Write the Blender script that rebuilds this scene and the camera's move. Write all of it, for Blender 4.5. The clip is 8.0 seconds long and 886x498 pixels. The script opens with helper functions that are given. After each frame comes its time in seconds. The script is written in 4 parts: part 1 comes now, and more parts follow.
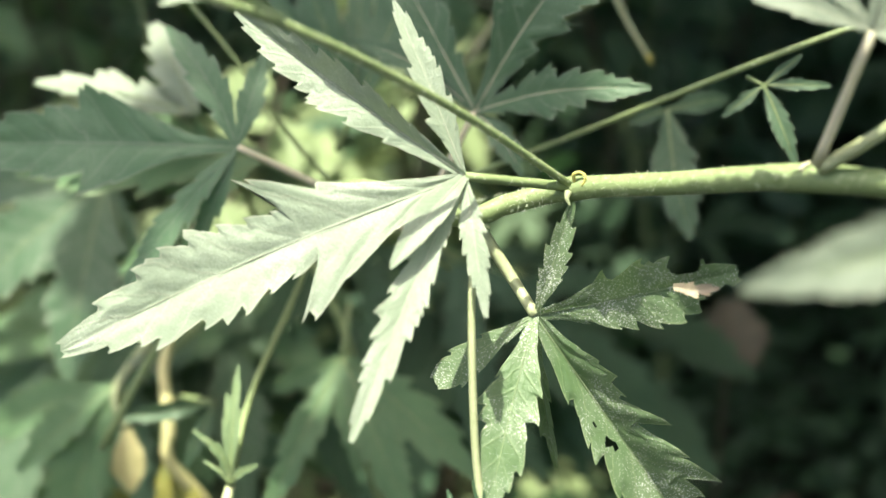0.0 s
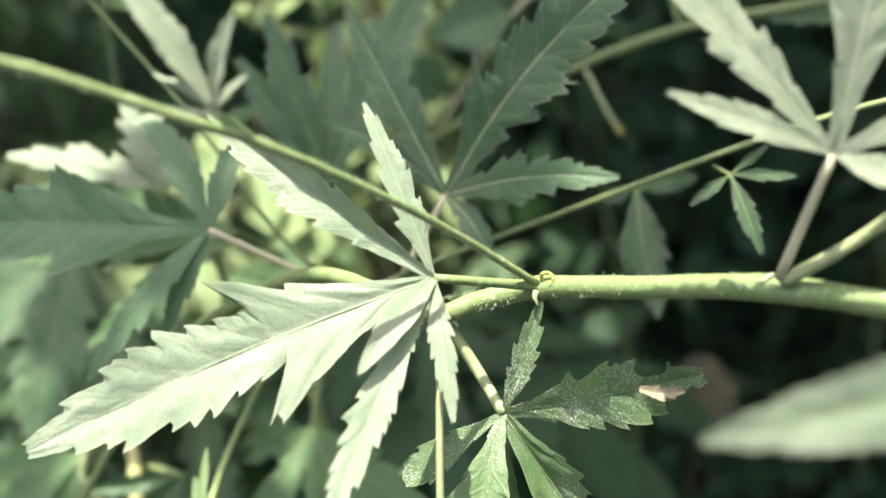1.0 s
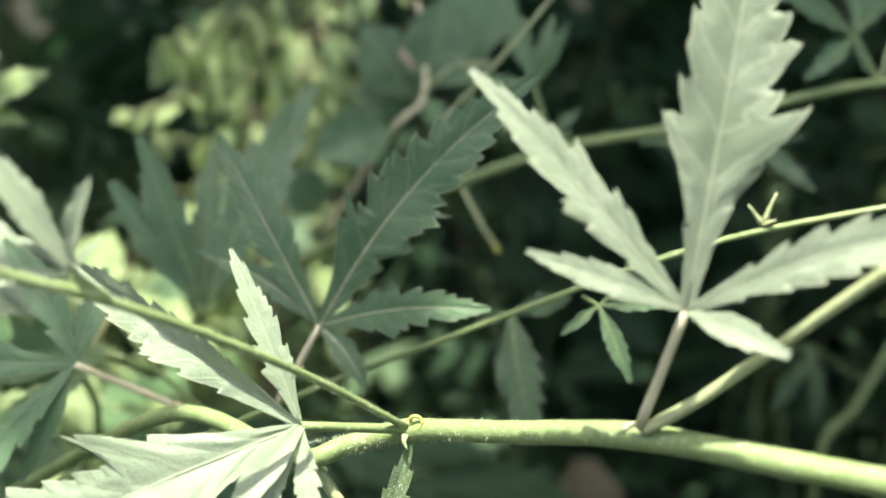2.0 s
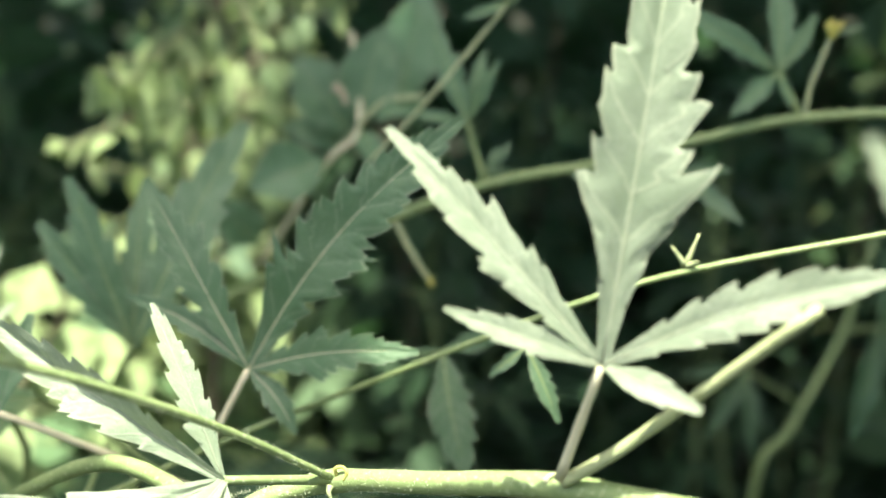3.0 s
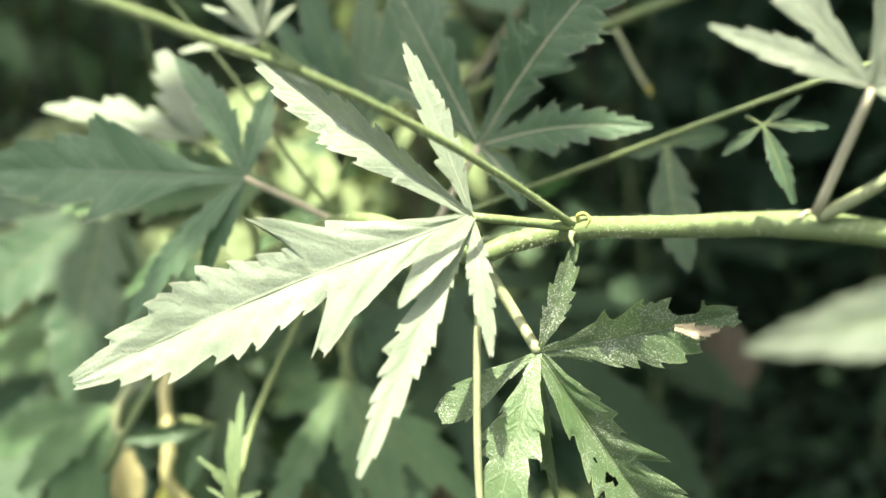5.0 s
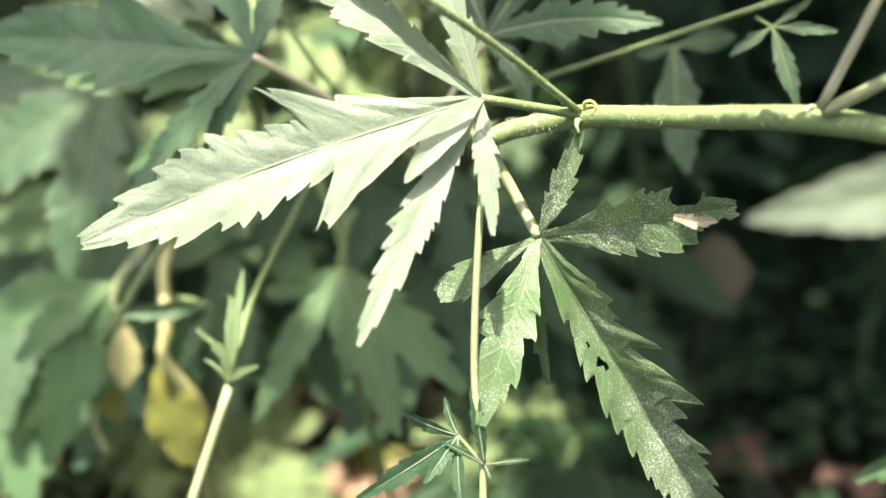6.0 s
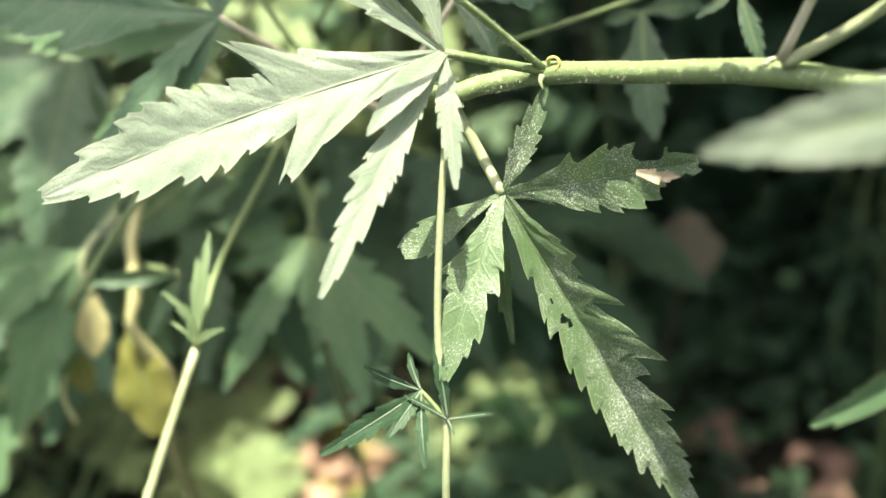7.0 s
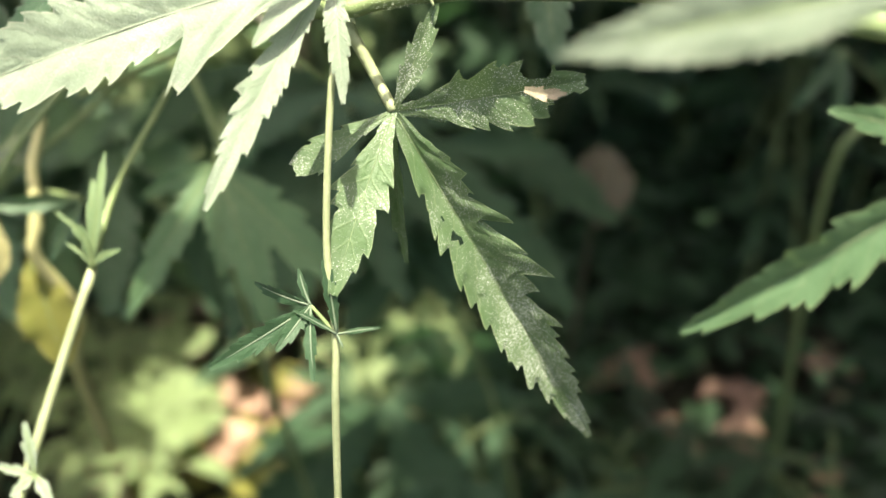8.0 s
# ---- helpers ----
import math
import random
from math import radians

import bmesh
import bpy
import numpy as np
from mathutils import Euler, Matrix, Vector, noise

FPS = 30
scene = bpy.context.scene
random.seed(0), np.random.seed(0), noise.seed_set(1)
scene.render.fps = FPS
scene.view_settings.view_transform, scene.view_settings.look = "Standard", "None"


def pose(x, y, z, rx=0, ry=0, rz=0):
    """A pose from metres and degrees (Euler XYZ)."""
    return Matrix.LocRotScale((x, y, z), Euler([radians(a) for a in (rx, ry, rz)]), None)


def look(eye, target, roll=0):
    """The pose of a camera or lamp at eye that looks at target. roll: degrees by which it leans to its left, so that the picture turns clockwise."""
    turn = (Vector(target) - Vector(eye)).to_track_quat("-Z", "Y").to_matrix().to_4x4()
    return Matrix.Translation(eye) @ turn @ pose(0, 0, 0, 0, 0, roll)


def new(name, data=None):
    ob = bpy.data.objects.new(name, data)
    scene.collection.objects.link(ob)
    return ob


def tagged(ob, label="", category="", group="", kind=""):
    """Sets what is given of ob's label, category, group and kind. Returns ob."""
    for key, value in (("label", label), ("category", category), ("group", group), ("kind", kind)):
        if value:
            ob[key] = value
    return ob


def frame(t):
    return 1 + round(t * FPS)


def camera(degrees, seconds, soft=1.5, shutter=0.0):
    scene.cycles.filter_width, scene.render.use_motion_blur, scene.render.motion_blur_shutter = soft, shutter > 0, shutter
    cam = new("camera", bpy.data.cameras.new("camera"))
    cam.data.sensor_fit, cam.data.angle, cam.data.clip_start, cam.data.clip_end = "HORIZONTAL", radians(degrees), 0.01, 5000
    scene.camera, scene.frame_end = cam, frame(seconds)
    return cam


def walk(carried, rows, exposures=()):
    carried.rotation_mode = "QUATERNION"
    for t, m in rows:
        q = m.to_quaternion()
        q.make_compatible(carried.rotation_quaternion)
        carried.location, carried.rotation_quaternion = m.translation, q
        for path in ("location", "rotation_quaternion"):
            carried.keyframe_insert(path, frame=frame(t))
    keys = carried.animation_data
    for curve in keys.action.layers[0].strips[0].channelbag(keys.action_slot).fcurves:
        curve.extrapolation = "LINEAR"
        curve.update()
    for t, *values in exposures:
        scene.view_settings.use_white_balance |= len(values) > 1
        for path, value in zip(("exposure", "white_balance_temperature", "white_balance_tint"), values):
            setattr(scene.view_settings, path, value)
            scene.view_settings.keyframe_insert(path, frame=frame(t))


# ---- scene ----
cam = camera(41.95, 8.0)
cam.data.dof.use_dof = True
cam.data.dof.focus_distance = 0.243
cam.data.dof.aperture_fstop = 9.5
walk(cam, [
    (0, look((0.0010, -0.0016, 0.7509), (-0.0002, 0.2250, 0.6453), -2.64)),
    (0.5, look((-0.0005, 0.0001, 0.7561), (-0.0002, 0.2260, 0.6491), -2.40)),
    (0.8, look((0.0013, 0.0016, 0.7607), (0.0027, 0.2295, 0.6579), -1.98)),
    (1, look((0.0026, 0.0026, 0.7637), (0.0073, 0.2320, 0.6644), -1.70)),
    (1.2, look((0.0031, 0.0036, 0.7659), (0.0135, 0.2354, 0.6730), -1.20)),
    (1.5, look((0.0039, 0.0049, 0.7693), (0.0203, 0.2385, 0.6816), -0.45)),
    (1.7, look((0.0053, 0.0052, 0.7713), (0.0266, 0.2392, 0.6860), -0.29)),
    (2.8, look((0.0128, 0.0067, 0.7826), (0.0524, 0.2406, 0.7036), 0.58)),
    (3, look((0.0129, 0.0061, 0.7821), (0.0530, 0.2398, 0.7030), 0.38)),
    (3.5, look((0.0134, 0.0026, 0.7893), (0.0587, 0.2344, 0.7071), -0.24)),
    (3.8, look((0.0089, 0.0047, 0.7800), (0.0510, 0.2366, 0.6967), -0.69)),
    (4, look((0.0059, 0.0061, 0.7738), (0.0430, 0.2386, 0.6898), -0.99)),
    (4.2, look((0.0035, 0.0030, 0.7700), (0.0324, 0.2357, 0.6832), -1.24)),
    (4.5, look((-0.0000, -0.0015, 0.7642), (0.0121, 0.2317, 0.6750), -1.60)),
    (4.7, look((-0.0007, -0.0024, 0.7617), (0.0048, 0.2285, 0.6659), -1.64)),
    (5, look((-0.0017, -0.0037, 0.7578), (-0.0011, 0.2240, 0.6545), -1.71)),
    (5.2, look((-0.0020, -0.0051, 0.7550), (-0.0050, 0.2210, 0.6485), -1.53)),
    (6.3, look((-0.0055, -0.0108, 0.7526), (-0.0017, 0.2072, 0.6302), 1.67)),
    (6.5, look((-0.0062, -0.0114, 0.7505), (-0.0038, 0.2068, 0.6283), 1.22)),
    (7, look((-0.0012, -0.0129, 0.7483), (0.0058, 0.2046, 0.6253), 1.85)),
    (7.5, look((0.0069, -0.0157, 0.7446), (0.0211, 0.1984, 0.6163), 3.21)),
    (8, look((0.0071, -0.0175, 0.7448), (0.0295, 0.1930, 0.6119), 4.27)),
], exposures=[(0.0, 1.62, 6800, 2.0), (1.5, 1.62, 6800, 0.0), (3.0, 2.02, 7000, -5.0), (3.6, 2.10, 7000, -4.0), (4.5, 2.0, 7150, -2.0), (5.2, 1.74, 7150, 1.0), (6.5, 1.72, 6950, 2.0), (7.5, 1.58, 7050, 2.0), (8.0, 1.65, 7200, 2.0)])

# ---- light ----
TO_SUN = Vector((-0.08, -0.07, 0.99)).normalized()
world = bpy.data.worlds.new("world")
scene.world = world
world.use_nodes = True
wn = world.node_tree.nodes
sky = wn.new("ShaderNodeTexSky")
sky.sky_type = "NISHITA"
sky.sun_disc = False
sky.air_density = 0.7
sky.dust_density = 5.0
sky.ozone_density = 0.3
sky.sun_elevation = math.asin(TO_SUN.z)
sky.sun_rotation = math.atan2(TO_SUN.x, TO_SUN.y)
wn["Background"].inputs["Strength"].default_value = 0.15
world.node_tree.links.new(sky.outputs[0], wn["Background"].inputs["Color"])
sun_data = bpy.data.lights.new("sun", "SUN")
sun_data.energy = 4.3
sun_data.angle = radians(0.5)
sun_data.color = (0.98, 0.97, 0.83)
sun = new("sun", sun_data)
sun.matrix_world = look(TO_SUN * 20, (0, 0, 0))


# ---- materials ----
def material(name):
    m = bpy.data.materials.new(name)
    m.use_nodes = True
    nt = m.node_tree
    nt.nodes.clear()
    return m, nt, nt.nodes.new("ShaderNodeOutputMaterial")


def link(nt, a, b):
    nt.links.new(a, b)


def noise_node(nt, vec, scale, detail=4.0, rough=0.6):
    n = nt.nodes.new("ShaderNodeTexNoise")
    n.inputs["Scale"].default_value = scale
    n.inputs["Detail"].default_value = detail
    n.inputs["Roughness"].default_value = rough
    link(nt, vec, n.inputs["Vector"])
    return n.outputs["Fac"]


def ramp(nt, fac, *stops):
    r = nt.nodes.new("ShaderNodeValToRGB")
    while len(r.color_ramp.elements) < len(stops):
        r.color_ramp.elements.new(0.5)
    for e, (p, c) in zip(r.color_ramp.elements, stops):
        e.position, e.color = p, (*c, 1)
    link(nt, fac, r.inputs["Fac"])
    return r.outputs["Color"]


def mixed(nt, fac, a, b, mode="MIX"):
    m = nt.nodes.new("ShaderNodeMix")
    m.data_type, m.blend_type = "RGBA", mode
    for socket, value in ((m.inputs["Factor"], fac), (m.inputs["A"], a), (m.inputs["B"], b)):
        if isinstance(value, bpy.types.NodeSocket):
            link(nt, value, socket)
        elif isinstance(value, tuple):
            socket.default_value = (*value, 1)
        else:
            socket.default_value = value
    return m.outputs["Result"]


def maths(nt, op, a, b=0.0):
    m = nt.nodes.new("ShaderNodeMath")
    m.operation = op
    for socket, value in ((m.inputs[0], a), (m.inputs[1], b)):
        if isinstance(value, bpy.types.NodeSocket):
            link(nt, value, socket)
        else:
            socket.default_value = value
    return m.outputs[0]


def leaf_material(name, dark, light, vein, through_colour, rough=0.5, dust=0.0, see_through=0.35, blotch=None):
    """A leaf: mottled blade, side veins along UV, translucent, with a little gloss."""
    m, nt, out = material(name)
    geo = nt.nodes.new("ShaderNodeTexCoord")
    uv = nt.nodes.new("ShaderNodeUVMap")
    info = nt.nodes.new("ShaderNodeObjectInfo")
    fine = noise_node(nt, geo.outputs["Object"], 900.0, 3.0)
    broad = noise_node(nt, geo.outputs["Object"], 60.0, 4.0)
    colour = ramp(nt, broad, (0.3, dark), (0.7, light))
    tone = maths(nt, "ADD", 0.8, maths(nt, "MULTIPLY", info.outputs["Random"], 0.4))
    colour = mixed(nt, 0.35, colour, ramp(nt, fine, (0.3, dark), (0.7, light)))
    grey = nt.nodes.new("ShaderNodeCombineColor")
    for n in range(3):
        link(nt, tone, grey.inputs[n])
    colour = mixed(nt, 1.0, colour, grey.outputs[0], "MULTIPLY")
    sep = nt.nodes.new("ShaderNodeSeparateXYZ")
    link(nt, uv.outputs[0], sep.inputs[0])
    side = maths(nt, "ABSOLUTE", maths(nt, "SUBTRACT", sep.outputs[1], 0.5))
    slant = maths(nt, "SUBTRACT", maths(nt, "MULTIPLY", sep.outputs[0], 9.0), maths(nt, "MULTIPLY", side, 2.4))
    slant = maths(nt, "ADD", slant, maths(nt, "MULTIPLY", broad, 0.12))
    stripe = maths(nt, "ABSOLUTE", maths(nt, "SUBTRACT", maths(nt, "FRACT", slant), 0.5))
    veins = maths(nt, "LESS_THAN", stripe, 0.045)
    middle = maths(nt, "LESS_THAN", side, 0.012)
    lines = maths(nt, "MAXIMUM", maths(nt, "MULTIPLY", veins, 0.3), maths(nt, "MULTIPLY", middle, 0.45))
    # pale leaf margin, its colour also carrying the light caught on the edge
    lit_rim = maths(nt, "MULTIPLY", maths(nt, "GREATER_THAN", side, 0.475), 0.65)
    colour = mixed(nt, maths(nt, "MAXIMUM", lines, lit_rim), colour, vein)
    if blotch:
        colour = mixed(nt, maths(nt, "MULTIPLY", maths(nt, "GREATER_THAN", noise_node(nt, geo.outputs["Object"], 35.0), 0.6), 0.8), colour, blotch)
    if dust:
        vor = nt.nodes.new("ShaderNodeTexVoronoi")
        vor.inputs["Scale"].default_value = 2300.0
        link(nt, geo.outputs["Object"], vor.inputs["Vector"])
        film = maths(nt, "MINIMUM", maths(nt, "MULTIPLY", maths(nt, "MAXIMUM", maths(nt, "SUBTRACT", broad, 0.36), 0.0), dust * 1.0), 0.4)
        colour = mixed(nt, film, colour, (0.42, 0.43, 0.38))
        spot = maths(nt, "LESS_THAN", vor.outputs["Distance"], maths(nt, "MULTIPLY", maths(nt, "MAXIMUM", maths(nt, "SUBTRACT", broad, 0.29), 0.0), 1.15))
        colour = mixed(nt, maths(nt, "MULTIPLY", spot, dust), colour, (0.75, 0.76, 0.7))
    bsdf = nt.nodes.new("ShaderNodeBsdfPrincipled")
    bsdf.inputs["Roughness"].default_value = rough
    bsdf.inputs["Specular IOR Level"].default_value = 0.4
    bsdf.inputs["Sheen Weight"].default_value = 0.15
    link(nt, colour, bsdf.inputs["Base Color"])
    net = nt.nodes.new("ShaderNodeTexVoronoi")
    net.feature = "DISTANCE_TO_EDGE"
    net.inputs["Scale"].default_value = 820.0
    link(nt, geo.outputs["Object"], net.inputs["Vector"])
    quilt = maths(nt, "MULTIPLY", maths(nt, "MINIMUM", net.outputs["Distance"], 0.25), 0.5)
    relief = maths(nt, "ADD", quilt, maths(nt, "ADD", maths(nt, "MULTIPLY", fine, 0.25), maths(nt, "MULTIPLY", maths(nt, "MINIMUM", stripe, 0.14), 1.6)))
    bump = nt.nodes.new("ShaderNodeBump")
    bump.inputs["Strength"].default_value = 0.5
    bump.inputs["Distance"].default_value = 0.0006
    link(nt, relief, bump.inputs["Height"])
    link(nt, bump.outputs[0], bsdf.inputs["Normal"])
    trans = nt.nodes.new("ShaderNodeBsdfTranslucent")
    link(nt, mixed(nt, 0.6, colour, through_colour), trans.inputs["Color"])
    mix = nt.nodes.new("ShaderNodeMixShader")
    mix.inputs[0].default_value = see_through
    link(nt, bsdf.outputs[0], mix.inputs[1])
    link(nt, trans.outputs[0], mix.inputs[2])
    link(nt, mix.outputs[0], out.inputs["Surface"])
    return m


def solid_material(name, a, b, scale=120.0, rough=0.6, spec=0.35, bump_size=0.0004, speck=None):
    m, nt, out = material(name)
    geo = nt.nodes.new("ShaderNodeTexCoord")
    broad = noise_node(nt, geo.outputs["Object"], scale, 4.0)
    fine = noise_node(nt, geo.outputs["Object"], scale * 9, 3.0)
    colour = mixed(nt, 0.3, ramp(nt, broad, (0.3, a), (0.7, b)), ramp(nt, fine, (0.35, a), (0.65, b)))
    if speck:
        colour = mixed(nt, maths(nt, "MULTIPLY", maths(nt, "GREATER_THAN", fine, 0.64), 0.7), colour, speck)
    bsdf = nt.nodes.new("ShaderNodeBsdfPrincipled")
    bsdf.inputs["Roughness"].default_value = rough
    bsdf.inputs["Specular IOR Level"].default_value = spec
    link(nt, colour, bsdf.inputs["Base Color"])
    bump = nt.nodes.new("ShaderNodeBump")
    bump.inputs["Strength"].default_value = 0.6
    bump.inputs["Distance"].default_value = bump_size
    link(nt, fine, bump.inputs["Height"])
    link(nt, bump.outputs[0], bsdf.inputs["Normal"])
    link(nt, bsdf.outputs[0], out.inputs["Surface"])
    return m


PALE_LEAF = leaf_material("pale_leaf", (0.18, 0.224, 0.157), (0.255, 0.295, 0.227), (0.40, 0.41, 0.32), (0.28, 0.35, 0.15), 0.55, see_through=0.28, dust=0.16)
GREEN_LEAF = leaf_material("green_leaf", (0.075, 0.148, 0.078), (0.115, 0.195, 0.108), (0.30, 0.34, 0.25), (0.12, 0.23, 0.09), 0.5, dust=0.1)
DUSTY_LEAF = leaf_material("dusty_leaf", (0.075, 0.14, 0.052), (0.135, 0.205, 0.09), (0.24, 0.31, 0.15), (0.15, 0.25, 0.05), 0.5, dust=0.65)
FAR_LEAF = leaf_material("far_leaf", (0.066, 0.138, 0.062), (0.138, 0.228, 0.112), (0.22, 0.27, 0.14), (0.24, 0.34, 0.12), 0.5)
# brighter leaf copy with sunlight mixed into its colour
LIT_LEAF = leaf_material("sunlit_leaf", (0.18, 0.255, 0.10), (0.33, 0.39, 0.20), (0.36, 0.39, 0.26), (0.32, 0.41, 0.15), 0.5)
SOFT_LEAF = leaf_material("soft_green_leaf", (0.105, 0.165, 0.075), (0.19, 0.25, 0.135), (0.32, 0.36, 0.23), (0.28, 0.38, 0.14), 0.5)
YELLOW_LEAF = leaf_material("yellow_leaf", (0.22, 0.24, 0.05), (0.34, 0.30, 0.08), (0.36, 0.30, 0.14), (0.40, 0.36, 0.06), 0.55, blotch=(0.30, 0.16, 0.08))
WILTED_LEAF = leaf_material("wilted_leaf", (0.40, 0.36, 0.16), (0.50, 0.45, 0.24), (0.42, 0.34, 0.2), (0.46, 0.40, 0.16), 0.55, see_through=0.4, blotch=(0.46, 0.24, 0.22))
PINK_LEAF = leaf_material("fallen_leaf", (0.38, 0.21, 0.15), (0.58, 0.38, 0.30), (0.40, 0.26, 0.2), (0.4, 0.2, 0.12), 0.65, see_through=0.15)
BROWN_LEAF = leaf_material("dead_leaf", (0.048, 0.042, 0.027), (0.082, 0.071, 0.049), (0.16, 0.12, 0.07), (0.15, 0.1, 0.05), 0.7, see_through=0.15)
# two leaf copies with shade put into the colour, deep and milder
DEEP_SHADE_LEAF = leaf_material("deep_shade_leaf", (0.026, 0.062, 0.03), (0.052, 0.108, 0.05), (0.08, 0.13, 0.07), (0.06, 0.15, 0.04), 0.5)
SHADE_LEAF = leaf_material("shade_leaf", (0.045, 0.10, 0.055), (0.08, 0.15, 0.085), (0.13, 0.19, 0.12), (0.08, 0.19, 0.06), 0.5)
DRY_PATCH = solid_material("dry_leaf_edge", (0.22, 0.17, 0.11), (0.40, 0.34, 0.25), 400.0)
STEM = solid_material("green_stem", (0.155, 0.205, 0.085), (0.235, 0.285, 0.135), 90.0, 0.5, speck=(0.4, 0.44, 0.3))
PALE_STEM = solid_material("pale_stem", (0.29, 0.32, 0.175), (0.41, 0.43, 0.26), 90.0, 0.5)
RED_STALK = solid_material("reddish_stalk", (0.56, 0.51, 0.36), (0.66, 0.59, 0.44), 110.0, 0.55)
YELLOW_STEM = solid_material("yellow_stem", (0.50, 0.45, 0.20), (0.62, 0.57, 0.31), 60.0)
BUD = solid_material("yellow_bud", (0.38, 0.34, 0.07), (0.5, 0.46, 0.16), 300.0)
HAIR = solid_material("hair", (0.45, 0.5, 0.36), (0.6, 0.62, 0.5), 200.0)
BARK = solid_material("bark", (0.07, 0.055, 0.04), (0.14, 0.11, 0.08), 20.0, 0.85, bump_size=0.01)
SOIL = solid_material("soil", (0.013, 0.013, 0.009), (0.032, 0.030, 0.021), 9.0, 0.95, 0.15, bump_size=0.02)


# ---- builders ----
def mesh_of(name, bm, mat, smooth=True):
    me = bpy.data.meshes.new(name)
    bm.to_mesh(me)
    bm.free()
    me.materials.append(mat)
    if smooth:
        me.polygons.foreach_set("use_smooth", [True] * len(me.polygons))
    return me


def part(name, bm, mat, parent, label=""):
    ob = new(name, bm if isinstance(bm, bpy.types.Mesh) else mesh_of(name, bm, mat))
    ob.parent = parent
    if label:
        ob["label"] = label
    return ob


def thing(name, label, category, group="", kind=""):
    return tagged(new(name), label, category, group, kind)


def smooth_line(points, steps=6):
    """A line that glides through the points."""
    pts = [Vector(p) for p in points]
    if len(pts) == 2:
        return [pts[0].lerp(pts[1], i / steps) for i in range(steps + 1)]
    ext = [2 * pts[0] - pts[1], *pts, 2 * pts[-1] - pts[-2]]
    out = []
    for a, b, c, d in zip(ext, ext[1:], ext[2:], ext[3:]):
        for i in range(steps):
            t = i / steps
            out.append(0.5 * (2 * b + (c - a) * t + (2 * a - 5 * b + 4 * c - d) * t * t + (3 * b - a - 3 * c + d) * t ** 3))
    return [*out, pts[-1]]


def tube(points, r0, r1, sides=10, steps=6, knots=(), bm=None):
    """A tapered stem through the points, with swellings at knots (share of length, amount)."""
    line = smooth_line(points, steps)
    bm = bm or bmesh.new()
    rings, side = [], None
    for i, p in enumerate(line):
        ahead = (line[min(i + 1, len(line) - 1)] - line[max(i - 1, 0)]).normalized()
        side = (Vector((0.3, 0.2, 1)).cross(ahead) if side is None else side - ahead * side.dot(ahead)).normalized()
        up = ahead.cross(side)
        t = i / (len(line) - 1)
        r = (r0 + (r1 - r0) * t) * (1 + sum(k * math.exp(-((t - at) / 0.025) ** 2) for at, k in knots))
        r *= 1 + 0.05 * noise.noise(p * 160)
        rings.append([bm.verts.new(p + r * (math.cos(a) * side + math.sin(a) * up)) for a in (2 * math.pi * k / sides for k in range(sides))])
    for a, b in zip(rings, rings[1:]):
        for k in range(sides):
            bm.faces.new((a[k], a[(k + 1) % sides], b[(k + 1) % sides], b[k]))
    bm.faces.new(rings[0][::-1])
    bm.faces.new(rings[-1])
    return bm


